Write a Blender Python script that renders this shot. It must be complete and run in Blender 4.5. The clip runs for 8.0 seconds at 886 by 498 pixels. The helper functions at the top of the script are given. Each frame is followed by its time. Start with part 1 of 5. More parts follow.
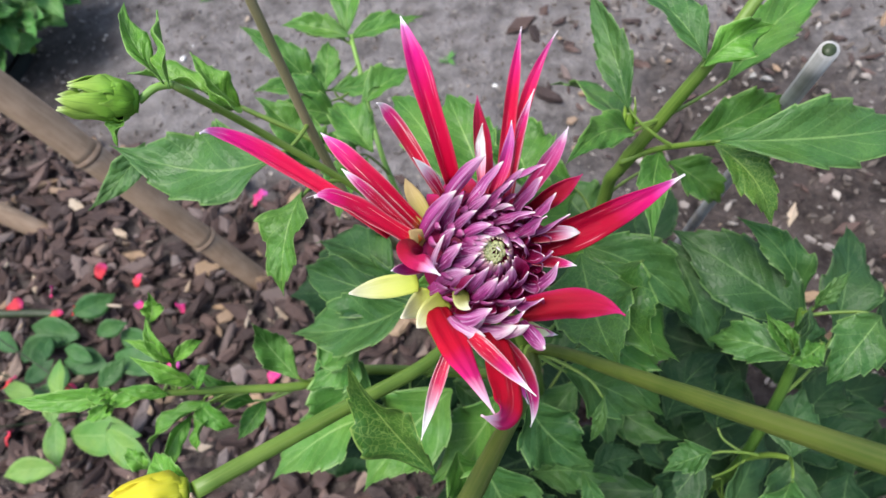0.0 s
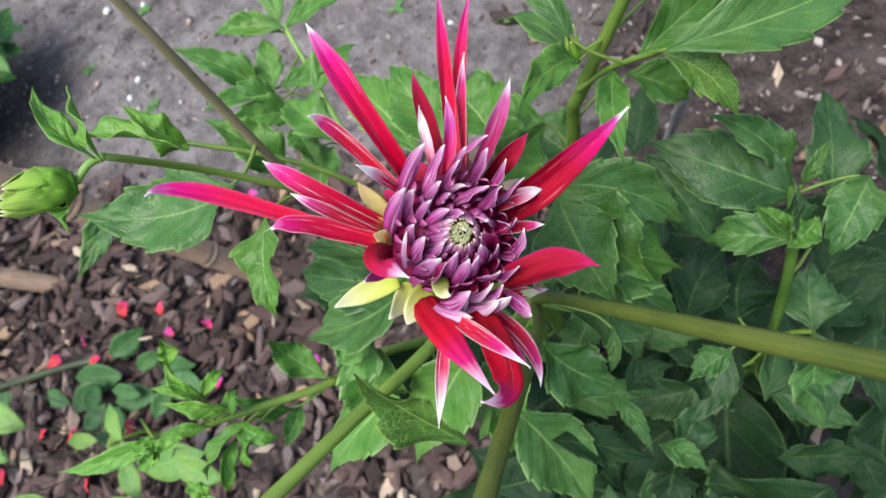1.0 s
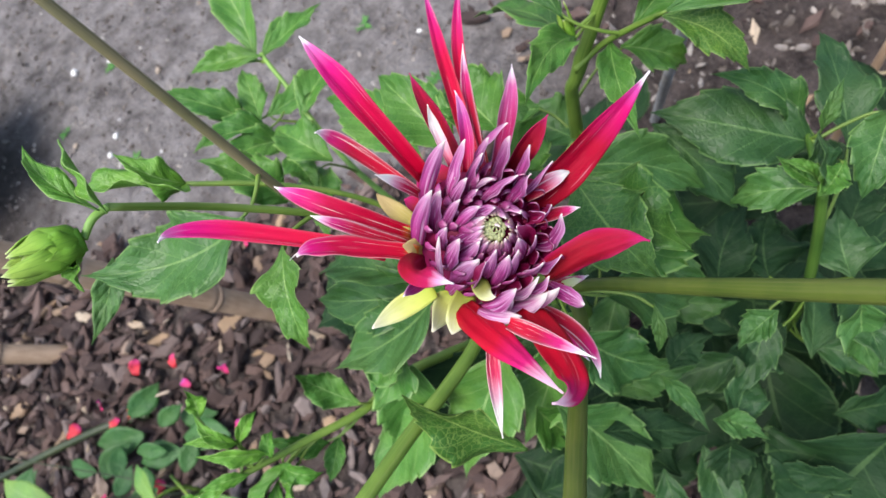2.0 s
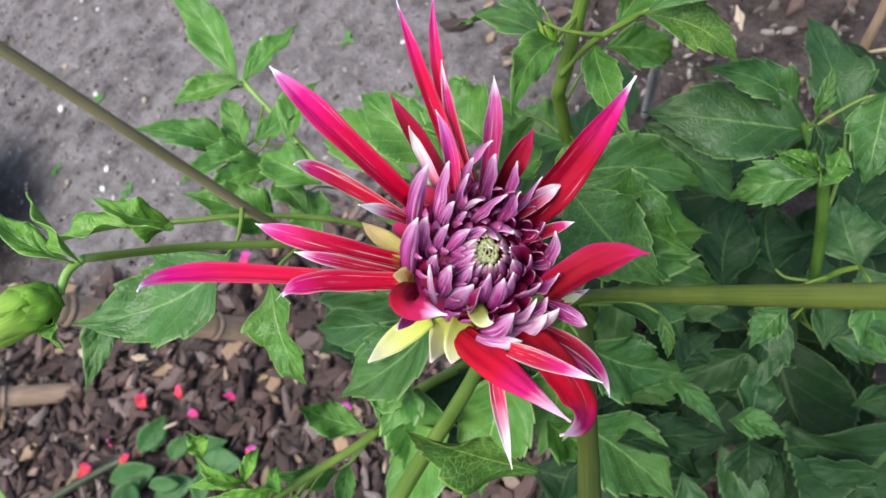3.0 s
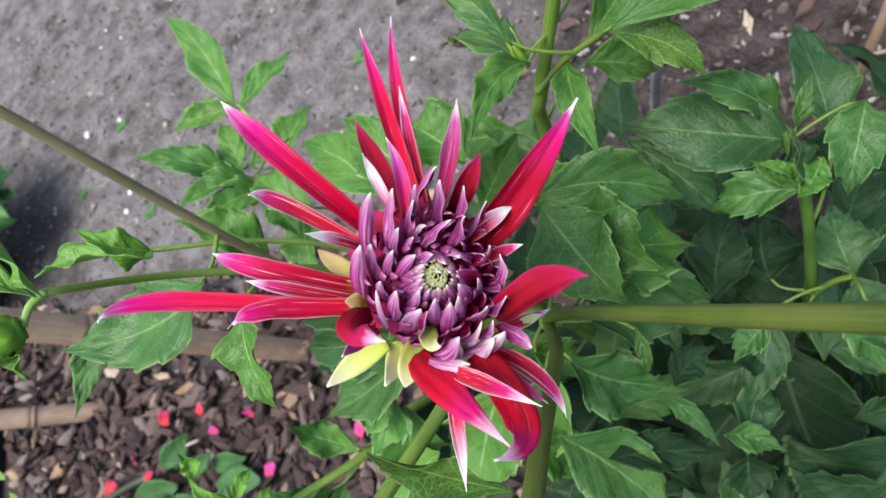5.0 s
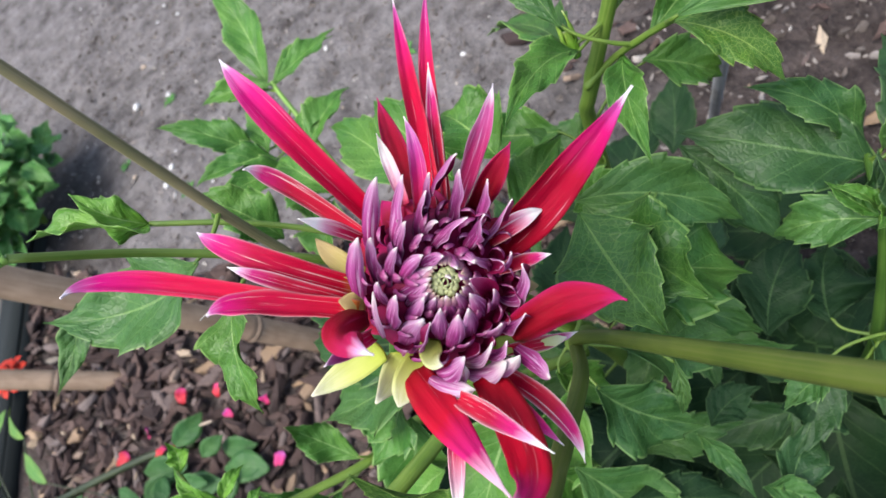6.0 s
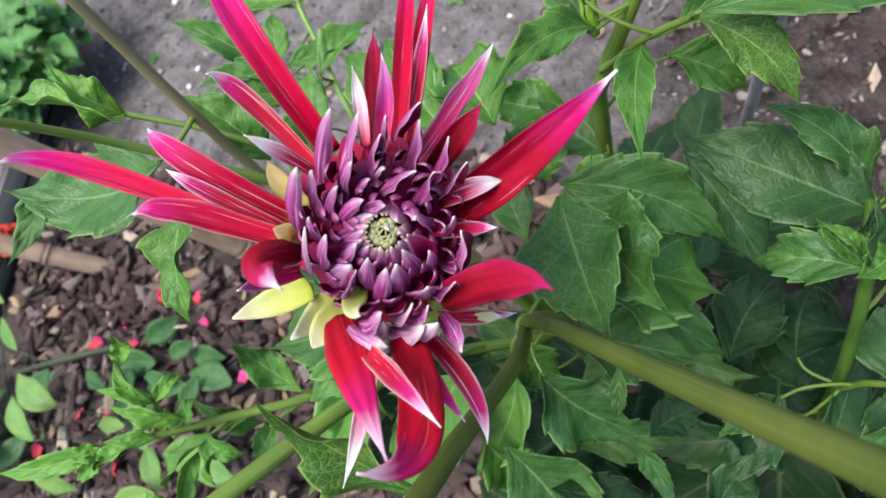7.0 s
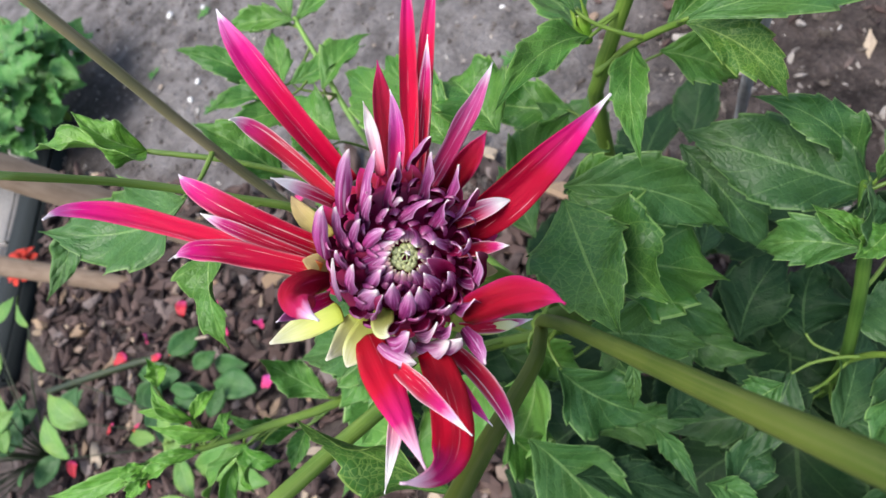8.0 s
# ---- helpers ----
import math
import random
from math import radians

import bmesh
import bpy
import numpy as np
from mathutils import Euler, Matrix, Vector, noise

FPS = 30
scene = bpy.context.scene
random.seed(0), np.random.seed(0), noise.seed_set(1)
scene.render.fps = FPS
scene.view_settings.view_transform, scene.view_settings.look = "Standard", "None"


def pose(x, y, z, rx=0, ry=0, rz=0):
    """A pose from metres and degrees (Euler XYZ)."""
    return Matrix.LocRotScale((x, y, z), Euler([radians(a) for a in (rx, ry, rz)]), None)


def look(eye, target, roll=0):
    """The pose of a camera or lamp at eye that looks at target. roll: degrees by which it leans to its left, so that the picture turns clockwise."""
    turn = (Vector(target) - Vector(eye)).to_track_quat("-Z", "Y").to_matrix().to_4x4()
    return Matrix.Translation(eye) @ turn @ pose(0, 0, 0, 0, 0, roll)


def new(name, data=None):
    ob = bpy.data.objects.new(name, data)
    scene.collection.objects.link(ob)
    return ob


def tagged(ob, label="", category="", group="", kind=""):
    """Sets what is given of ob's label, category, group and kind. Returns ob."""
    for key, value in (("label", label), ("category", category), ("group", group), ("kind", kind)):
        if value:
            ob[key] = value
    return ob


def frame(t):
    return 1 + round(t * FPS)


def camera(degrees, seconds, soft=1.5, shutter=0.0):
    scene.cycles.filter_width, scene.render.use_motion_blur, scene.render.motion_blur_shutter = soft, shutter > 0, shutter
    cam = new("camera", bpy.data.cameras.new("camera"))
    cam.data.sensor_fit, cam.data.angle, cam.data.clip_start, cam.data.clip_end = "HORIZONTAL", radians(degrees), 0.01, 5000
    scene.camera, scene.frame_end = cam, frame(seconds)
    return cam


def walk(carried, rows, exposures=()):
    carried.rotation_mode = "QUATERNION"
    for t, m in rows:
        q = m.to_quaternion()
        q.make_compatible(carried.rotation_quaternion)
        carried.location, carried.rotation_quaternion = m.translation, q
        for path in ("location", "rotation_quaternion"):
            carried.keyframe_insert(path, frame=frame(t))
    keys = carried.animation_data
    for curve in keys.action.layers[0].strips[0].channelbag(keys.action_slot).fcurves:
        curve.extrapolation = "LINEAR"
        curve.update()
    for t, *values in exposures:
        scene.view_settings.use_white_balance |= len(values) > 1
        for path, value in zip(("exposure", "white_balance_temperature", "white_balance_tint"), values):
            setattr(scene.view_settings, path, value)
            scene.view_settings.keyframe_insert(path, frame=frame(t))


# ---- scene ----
cam = camera(70.0, 8.0)
PATH = [
    (0, 0.0000, 0.0000, 0.7366, 30.41, 8.98, -14.89),
    (0.5, 0.0199, 0.0019, 0.7386, 26.53, 13.25, -18.08),
    (1, 0.0190, 0.0066, 0.7404, 22.09, 16.86, -28.10),
    (1.2, 0.0135, 0.0097, 0.7413, 21.26, 18.14, -31.69),
    (2.3, 0.0081, 0.0164, 0.7319, 20.01, 20.05, -37.72),
    (2.5, 0.0098, 0.0169, 0.7324, 19.99, 20.49, -38.59),
    (3, 0.0138, 0.0216, 0.7278, 19.27, 21.24, -41.08),
    (3.5, 0.0190, 0.0188, 0.7219, 18.74, 22.54, -43.04),
    (4, 0.0259, 0.0179, 0.7228, 19.55, 22.85, -42.71),
    (4.5, 0.0291, 0.0130, 0.7252, 20.00, 22.95, -42.40),
    (4.7, 0.0299, 0.0091, 0.7244, 19.98, 23.14, -42.22),
    (5.8, 0.0370, 0.0151, 0.7061, 22.11, 26.79, -36.86),
    (6, 0.0345, 0.0195, 0.6980, 22.97, 25.38, -34.91),
    (6.5, 0.0392, 0.0184, 0.6876, 23.83, 22.70, -27.81),
    (7, 0.0464, 0.0151, 0.6863, 24.32, 21.33, -22.26),
    (7.5, 0.0531, 0.0166, 0.6911, 23.42, 22.07, -21.95),
    (8, 0.0502, 0.0160, 0.6998, 21.90, 23.61, -26.03),
]
walk(cam, [(row[0], pose(*row[1:])) for row in PATH], exposures=[(0.0, 1.54), (8.0, 1.54)])
# a small phone lens, focused on the flower
cam.data.dof.use_dof = True
cam.data.dof.focus_distance, cam.data.dof.aperture_fstop = 0.180, 22.0

# ---- light ----
world = bpy.data.worlds.new("overcast_sky")
scene.world = world
world.use_nodes = True
wn = world.node_tree.nodes
sky = wn.new("ShaderNodeTexSky")
sky.sky_type, sky.sun_disc = "NISHITA", False
sky.sun_elevation, sky.sun_rotation = radians(72), radians(-100)
sky.air_density, sky.dust_density = 1.0, 3.0
wn["Background"].inputs["Strength"].default_value = 0.115
world.node_tree.links.new(sky.outputs["Color"], wn["Background"].inputs["Color"])
sun = new("sun", bpy.data.lights.new("sun", "SUN"))
sun.data.energy, sun.data.angle, sun.data.color = 1.5, radians(34), (1.0, 0.99, 0.97)
sun.matrix_world = look((-0.45, 0.0, 2.0), (0.0, 0.1, 0.5))

# ---- materials ----


class Nodes:
    """Short hand for building a node tree."""

    def __init__(self, name, roughness=0.6, specular=0.4):
        self.material = bpy.data.materials.new(name)
        self.material.use_nodes = True
        self.tree = self.material.node_tree
        self.shader = self.tree.nodes["Principled BSDF"]
        self.shader.inputs["Roughness"].default_value = roughness
        self.shader.inputs["Specular IOR Level"].default_value = specular

    def add(self, kind, **inputs):
        node = self.tree.nodes.new(kind)
        for key, value in inputs.items():
            self.put(node.inputs[key.replace("_", " ")], value)
        return node

    def put(self, socket, value):
        if isinstance(value, bpy.types.NodeSocket):
            self.tree.links.new(value, socket)
        elif isinstance(value, (tuple, list)) and len(value) == 3 and socket.type == "RGBA":
            socket.default_value = (*value, 1)
        else:
            socket.default_value = value

    def math(self, operation, a, b=0.0):
        node = self.tree.nodes.new("ShaderNodeMath")
        node.operation = operation
        self.put(node.inputs[0], a)
        self.put(node.inputs[1], b)
        return node.outputs[0]

    def ramp(self, factor, stops):
        node = self.tree.nodes.new("ShaderNodeValToRGB")
        self.put(node.inputs[0], factor)
        while len(node.color_ramp.elements) < len(stops):
            node.color_ramp.elements.new(0.5)
        for element, (place, colour) in zip(node.color_ramp.elements, stops):
            element.position, element.color = place, (*colour, 1)
        return node.outputs["Color"]

    def mix(self, factor, a, b, blend="MIX"):
        node = self.tree.nodes.new("ShaderNodeMix")
        node.data_type, node.blend_type = "RGBA", blend
        self.put(node.inputs[0], factor)
        self.put(node.inputs[6], a)
        self.put(node.inputs[7], b)
        return node.outputs[2]

    def noise(self, vector, scale, detail=4.0, roughness=0.55):
        node = self.add("ShaderNodeTexNoise", Scale=scale, Detail=detail, Roughness=roughness)
        self.put(node.inputs["Vector"], vector)
        return node.outputs["Fac"]

    def bump(self, height, strength, distance):
        node = self.add("ShaderNodeBump", Strength=strength, Distance=distance, Height=height)
        self.put(self.shader.inputs["Normal"], node.outputs[0])

    def uv(self):
        node = self.tree.nodes.new("ShaderNodeUVMap")
        split = self.add("ShaderNodeSeparateXYZ", Vector=node.outputs[0])
        return node.outputs[0], split.outputs[0], split.outputs[1]

    def place(self):
        return self.tree.nodes.new("ShaderNodeTexCoord").outputs["Object"]

    def stretched(self, vector, scale):
        node = self.add("ShaderNodeMapping", Vector=vector, Scale=scale)
        return node.outputs[0]

    def chance(self):
        return self.tree.nodes.new("ShaderNodeObjectInfo").outputs["Random"]

    def translucent(self, colour, amount):
        """Lets some light through a thin leaf or petal."""
        thin = self.add("ShaderNodeBsdfTranslucent", Color=colour)
        mixed = self.add("ShaderNodeMixShader", Fac=amount)
        self.tree.links.new(self.shader.outputs[0], mixed.inputs[1])
        self.tree.links.new(thin.outputs[0], mixed.inputs[2])
        self.tree.links.new(mixed.outputs[0], self.tree.nodes["Material Output"].inputs["Surface"])

    def done(self, colour):
        self.put(self.shader.inputs["Base Color"], colour)
        return self.material


def petal_material(name, stops, streak, amount, rough=0.45, edge=0.0, glow=0.18, gloss=0.22, crisp=0.0, power=7.0, bands=None):
    """Colour along the petal's length (u), with fine lengthwise streaks and a paler margin (v)."""
    n = Nodes(name, rough, gloss)
    uv, u, v = n.uv()
    wobble = n.noise(n.stretched(uv, (3.0, 9.0, 1.0)), 1.0, 3.0)
    along = n.math("ADD", u, n.math("MULTIPLY", n.math("SUBTRACT", wobble, 0.5), 0.13))
    base = n.ramp(along, stops)
    shift = n.math("MULTIPLY", n.chance(), 20.0)
    lines = n.add("ShaderNodeCombineXYZ", X=n.math("MULTIPLY", u, 1.6), Y=n.math("MULTIPLY", v, 13.0), Z=shift)
    grain = n.noise(lines.outputs[0], 1.0, 3.0, 0.6)
    mask = n.math("MULTIPLY", n.ramp(grain, [(0.52 + crisp, (0, 0, 0)), (0.66 + crisp * 0.35, (1, 1, 1))]), amount)
    if edge:
        rim = n.math("POWER", n.math("ABSOLUTE", n.math("SUBTRACT", n.math("MULTIPLY", v, 2.0), 1.0)), power)
        mask = n.math("MAXIMUM", mask, n.math("MULTIPLY", rim, edge))
    if bands:
        broad = n.add("ShaderNodeCombineXYZ", X=n.math("MULTIPLY", u, 1.1), Y=n.math("MULTIPLY", v, 7.0), Z=n.math("ADD", shift, 7.0))
        band = n.ramp(n.noise(broad.outputs[0], 1.0, 2.0), [(0.46, (0, 0, 0)), (0.58, (1, 1, 1))])
        fade = n.ramp(along, [(0.6, (1, 1, 1)), (0.9, (0, 0, 0))])
        base = n.mix(n.math("MULTIPLY", n.math("MULTIPLY", band, fade), 0.75), base, bands)
    colour = n.mix(mask, base, streak)
    fine = n.noise(n.stretched(uv, (4.0, 60.0, 1.0)), 1.0, 2.0)
    colour = n.mix(n.math("MULTIPLY", fine, 0.14), colour, (0.0, 0.0, 0.0))
    n.bump(fine, 0.5, 0.0007)
    n.translucent(colour, glow)
    return n.done(colour)


RED, MAGENTA, PALE = (0.53, 0.001, 0.026), (0.62, 0.006, 0.170), (0.90, 0.82, 0.85)
red_petal = petal_material("red_petal", [(0.0, (0.50, 0.10, 0.01)), (0.05, RED), (0.50, (0.55, 0.002, 0.045)), (0.78, MAGENTA), (0.92, (0.62, 0.09, 0.36)), (0.96, PALE)], (0.88, 0.66, 0.68), 0.65, crisp=0.105, edge=0.12)
tipped_petal = petal_material("white_tipped_petal", [(0.0, RED), (0.40, (0.57, 0.002, 0.055)), (0.70, (0.62, 0.006, 0.19)), (0.88, (0.66, 0.14, 0.42)), (0.94, PALE)], (0.88, 0.60, 0.74), 0.35, crisp=0.10, edge=0.1, gloss=0.15)
crimson_petal = petal_material("crimson_petal", [(0.0, (0.26, 0.001, 0.013)), (0.55, (0.36, 0.001, 0.024)), (0.80, (0.52, 0.004, 0.13)), (0.91, (0.58, 0.07, 0.34)), (0.95, PALE)], (0.80, 0.40, 0.46), 0.45, crisp=0.12, gloss=0.12)
dark_petal = petal_material("dark_red_petal", [(0.0, (0.30, 0.001, 0.010)), (0.5, (0.48, 0.002, 0.022)), (0.76, (0.58, 0.010, 0.15)), (0.92, (0.80, 0.52, 0.64))], (0.8, 0.4, 0.4), 0.35, crisp=0.12)
plain_red = petal_material("plain_red_petal", [(0.0, (0.22, 0.001, 0.009)), (0.35, (0.30, 0.0012, 0.015)), (0.72, (0.36, 0.003, 0.036)), (0.96, (0.46, 0.012, 0.13))], (0.62, 0.03, 0.2), 0.12, edge=0.5, crisp=0.12)
edged_petal = petal_material("white_edged_petal", [(0.0, RED), (0.45, (0.42, 0.003, 0.035)), (0.70, (0.52, 0.014, 0.16)), (0.83, (0.78, 0.40, 0.58)), (0.90, (0.88, 0.84, 0.80))], (0.86, 0.72, 0.74), 0.7, edge=0.7, crisp=0.08)
pale_petal = petal_material("white_petal", [(0.0, (0.6, 0.03, 0.1)), (0.25, (0.75, 0.4, 0.5)), (0.55, (0.84, 0.78, 0.76)), (1.0, (0.86, 0.84, 0.76))], (0.6, 0.04, 0.12), 0.5)
streaked_petal = petal_material("streaked_red_petal", [(0.0, (0.62, 0.22, 0.03)), (0.07, RED), (0.50, (0.46, 0.002, 0.045)), (0.74, MAGENTA), (0.90, (0.66, 0.13, 0.40)), (0.96, PALE)], (0.88, 0.62, 0.60), 0.75, crisp=0.09, edge=0.5, power=16.0)
halfwhite_petal = petal_material("half_white_petal", [(0.0, RED), (0.35, (0.60, 0.02, 0.10)), (0.58, (0.78, 0.40, 0.52)), (0.74, (0.92, 0.88, 0.84))], (0.92, 0.80, 0.80), 0.8, edge=0.6, crisp=0.04)
magenta_petal = petal_material("magenta_petal", [(0.0, RED), (0.35, (0.50, 0.006, 0.14)), (0.65, (0.46, 0.05, 0.28)), (0.90, (0.60, 0.22, 0.48)), (0.96, PALE)], (0.80, 0.52, 0.66), 0.45, crisp=0.05, edge=0.4)
folded_petal = petal_material("folded_petal", [(0.0, (0.34, 0.004, 0.05)), (0.40, (0.46, 0.02, 0.13)), (0.75, (0.56, 0.10, 0.30)), (0.92, PALE)], (0.74, 0.46, 0.62), 0.7, crisp=0.02, edge=0.7)
hood_petal = petal_material("hooded_petal", [(0.0, (0.20, 0.001, 0.012)), (0.45, (0.34, 0.002, 0.020)), (0.74, (0.42, 0.008, 0.08)), (0.88, (0.70, 0.36, 0.56)), (0.96, PALE)], (0.62, 0.10, 0.26), 0.25, crisp=0.1)
lilac = petal_material("lilac_floret", [(0.0, (0.36, 0.020, 0.15)), (0.30, (0.46, 0.048, 0.25)), (0.62, (0.53, 0.110, 0.36)), (0.88, (0.66, 0.30, 0.52)), (0.97, (0.94, 0.86, 0.78))], (0.80, 0.52, 0.76), 0.8, 0.5, edge=0.65, gloss=0.2, glow=0.30, crisp=0.03, power=12.0, bands=(0.22, 0.012, 0.12))
white_lilac = petal_material("pale_lilac_floret", [(0.0, (0.40, 0.07, 0.22)), (0.30, (0.54, 0.20, 0.42)), (0.65, (0.70, 0.42, 0.60)), (0.92, (0.92, 0.86, 0.80))], (0.84, 0.70, 0.76), 0.6, 0.5, edge=0.4, gloss=0.2, glow=0.30, bands=(0.42, 0.06, 0.26))
inner_lilac = petal_material("short_floret", [(0.0, (0.32, 0.012, 0.12)), (0.50, (0.46, 0.044, 0.24)), (0.85, (0.55, 0.12, 0.35)), (1.0, (0.70, 0.42, 0.55))], (0.68, 0.36, 0.58), 0.55, 0.5, glow=0.34, crisp=0.03)
closed_floret = petal_material("closed_floret", [(0.0, (0.44, 0.06, 0.22)), (0.5, (0.52, 0.16, 0.34)), (0.82, (0.56, 0.30, 0.36)), (1.0, (0.64, 0.58, 0.36))], (0.62, 0.34, 0.48), 0.4, 0.5, glow=0.40)
maroon = petal_material("maroon_inside", [(0.0, (0.18, 0.003, 0.040)), (0.6, (0.28, 0.006, 0.07)), (1.0, (0.44, 0.08, 0.22))], (0.26, 0.02, 0.10), 0.3, 0.5, glow=0.25)
bract_yellow = petal_material("yellow_bract", [(0.0, (0.40, 0.46, 0.05)), (0.45, (0.56, 0.58, 0.17)), (0.82, (0.70, 0.71, 0.40)), (0.97, (0.78, 0.74, 0.56))], (0.50, 0.54, 0.10), 0.35, 0.45)
bract_buff = petal_material("buff_bract", [(0.0, (0.50, 0.45, 0.10)), (0.6, (0.48, 0.36, 0.14)), (1.0, (0.42, 0.30, 0.14))], (0.6, 0.5, 0.25), 0.3, 0.5)
disc_green = petal_material("disc_floret", [(0.0, (0.56, 0.58, 0.22)), (0.6, (0.60, 0.64, 0.30)), (1.0, (0.64, 0.66, 0.38))], (0.58, 0.56, 0.32), 0.2, 0.6, glow=0.4, gloss=0.1)


def leaf_material(name, dark, light, vein, sheen=0.42, net=0.12, pale=0.50, gloss=0.34, relief_by=0.40):
    n = Nodes(name, sheen, gloss)
    uv, u, v = n.uv()
    across = n.math("ABSOLUTE", n.math("SUBTRACT", n.math("MULTIPLY", v, 2.0), 1.0))
    mid = n.math("LESS_THAN", across, n.math("SUBTRACT", 0.042, n.math("MULTIPLY", u, 0.028)))
    curve = n.math("POWER", across, 0.8)
    phase = n.math("FRACT", n.math("SUBTRACT", n.math("MULTIPLY", u, 5.6), n.math("MULTIPLY", curve, 1.6)))
    side = n.math("LESS_THAN", n.math("ABSOLUTE", n.math("SUBTRACT", phase, 0.5)), 0.028)
    spot = n.place()
    patch = n.noise(spot, 60.0, 3.0)
    # flecks of sun put into the leaf colour as lighter, yellower noise patches
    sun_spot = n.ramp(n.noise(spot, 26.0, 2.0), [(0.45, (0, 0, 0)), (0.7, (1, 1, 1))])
    tone = n.math("ADD", n.math("MULTIPLY", n.ramp(patch, [(0.3, (0, 0, 0)), (0.7, (1, 1, 1))]), 0.55), n.math("MULTIPLY", n.chance(), 0.45))
    colour = n.mix(tone, dark, light)
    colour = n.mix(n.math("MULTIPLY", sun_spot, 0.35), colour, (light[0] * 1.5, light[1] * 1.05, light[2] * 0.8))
    veins = n.math("MAXIMUM", mid, n.math("MULTIPLY", side, pale))
    pucker = n.noise(n.stretched(uv, (5.0, 2.4, 1.0)), 1.0, 1.0)
    cells = n.add("ShaderNodeTexVoronoi", Vector=n.stretched(uv, (26.0, 12.0, 1.0)), Scale=1.0)
    cells.feature = "DISTANCE_TO_EDGE"
    if net:
        web = n.math("LESS_THAN", cells.outputs["Distance"], 0.045)
        veins = n.math("MAXIMUM", veins, n.math("MULTIPLY", web, net))
    colour = n.mix(n.math("MULTIPLY", veins, 0.56), colour, vein)
    speck = n.ramp(n.noise(spot, 700.0, 4.0, 0.7), [(0.35, (0, 0, 0)), (0.7, (1, 1, 1))])
    colour = n.mix(n.math("MULTIPLY", speck, 0.3), colour, (dark[0] * 0.7, dark[1] * 0.7, dark[2] * 0.7))
    rim = n.math("GREATER_THAN", across, 0.95)
    colour = n.mix(n.math("MULTIPLY", rim, 0.5), colour, vein)
    grain = n.noise(spot, 900.0, 2.0)
    quilt = n.math("SINE", n.math("MULTIPLY", phase, 3.1416))
    pucker = n.math("ADD", pucker, n.math("MULTIPLY", quilt, 0.13))
    relief = n.math("SUBTRACT", n.math("ADD", n.math("MULTIPLY", pucker, 3.0), n.math("MULTIPLY", n.math("MINIMUM", cells.outputs["Distance"], 0.25), 0.6)), n.math("MULTIPLY", n.math("MAXIMUM", mid, side), 0.7))
    n.bump(n.math("ADD", relief, n.math("MULTIPLY", grain, 0.25)), relief_by, 0.0015)
    n.put(n.shader.inputs["Roughness"], n.math("ADD", sheen - 0.14, n.math("MULTIPLY", patch, 0.3)))
    n.translucent(n.mix(0.5, colour, light), 0.18)
    return n.done(colour)


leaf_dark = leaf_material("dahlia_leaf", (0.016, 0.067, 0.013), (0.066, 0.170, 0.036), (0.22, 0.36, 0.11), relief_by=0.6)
# two darker copies of the leaf, with the plant's inner shade put into the colour
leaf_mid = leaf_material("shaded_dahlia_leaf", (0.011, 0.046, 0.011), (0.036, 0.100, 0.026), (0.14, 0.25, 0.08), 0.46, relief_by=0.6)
leaf_deep = leaf_material("deep_shade_dahlia_leaf", (0.006, 0.024, 0.007), (0.015, 0.050, 0.0145), (0.08, 0.15, 0.05), 0.58, gloss=0.2, relief_by=0.6)
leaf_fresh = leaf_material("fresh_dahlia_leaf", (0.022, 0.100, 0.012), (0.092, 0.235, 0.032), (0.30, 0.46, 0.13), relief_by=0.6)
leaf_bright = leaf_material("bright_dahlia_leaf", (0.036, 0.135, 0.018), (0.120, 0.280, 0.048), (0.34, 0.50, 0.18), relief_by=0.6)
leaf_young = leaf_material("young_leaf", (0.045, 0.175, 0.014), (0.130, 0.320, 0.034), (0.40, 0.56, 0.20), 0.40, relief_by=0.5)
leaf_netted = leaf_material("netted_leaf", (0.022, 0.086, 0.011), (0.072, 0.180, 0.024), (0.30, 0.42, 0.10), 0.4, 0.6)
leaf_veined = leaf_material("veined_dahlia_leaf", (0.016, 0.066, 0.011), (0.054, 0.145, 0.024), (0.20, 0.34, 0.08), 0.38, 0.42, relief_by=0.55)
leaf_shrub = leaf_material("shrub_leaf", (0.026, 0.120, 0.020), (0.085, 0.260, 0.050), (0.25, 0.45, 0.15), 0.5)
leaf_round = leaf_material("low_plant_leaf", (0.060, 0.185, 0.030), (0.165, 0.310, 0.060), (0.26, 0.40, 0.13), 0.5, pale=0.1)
# darker copy for leaves close to the ground, their shade put into the colour
leaf_shade = leaf_material("low_plant_shaded_leaf", (0.022, 0.085, 0.020), (0.050, 0.150, 0.036), (0.10, 0.22, 0.07), 0.5, pale=0.1)


def stem_material(name, low, high, streak, rough=0.45):
    n = Nodes(name, rough, 0.4)
    uv, u, v = n.uv()
    lines = n.add("ShaderNodeCombineXYZ", X=n.math("MULTIPLY", u, 5.0), Y=n.math("MULTIPLY", v, 26.0), Z=n.chance())
    grain = n.noise(lines.outputs[0], 1.0, 4.0)
    blotch = n.noise(n.place(), 45.0, 3.0)
    colour = n.mix(n.ramp(blotch, [(0.35, (0, 0, 0)), (0.68, (1, 1, 1))]), low, high)
    colour = n.mix(n.math("MULTIPLY", n.ramp(grain, [(0.45, (0, 0, 0)), (0.75, (1, 1, 1))]), 0.55), colour, streak)
    n.bump(grain, 0.3, 0.0006)
    return n.done(colour)


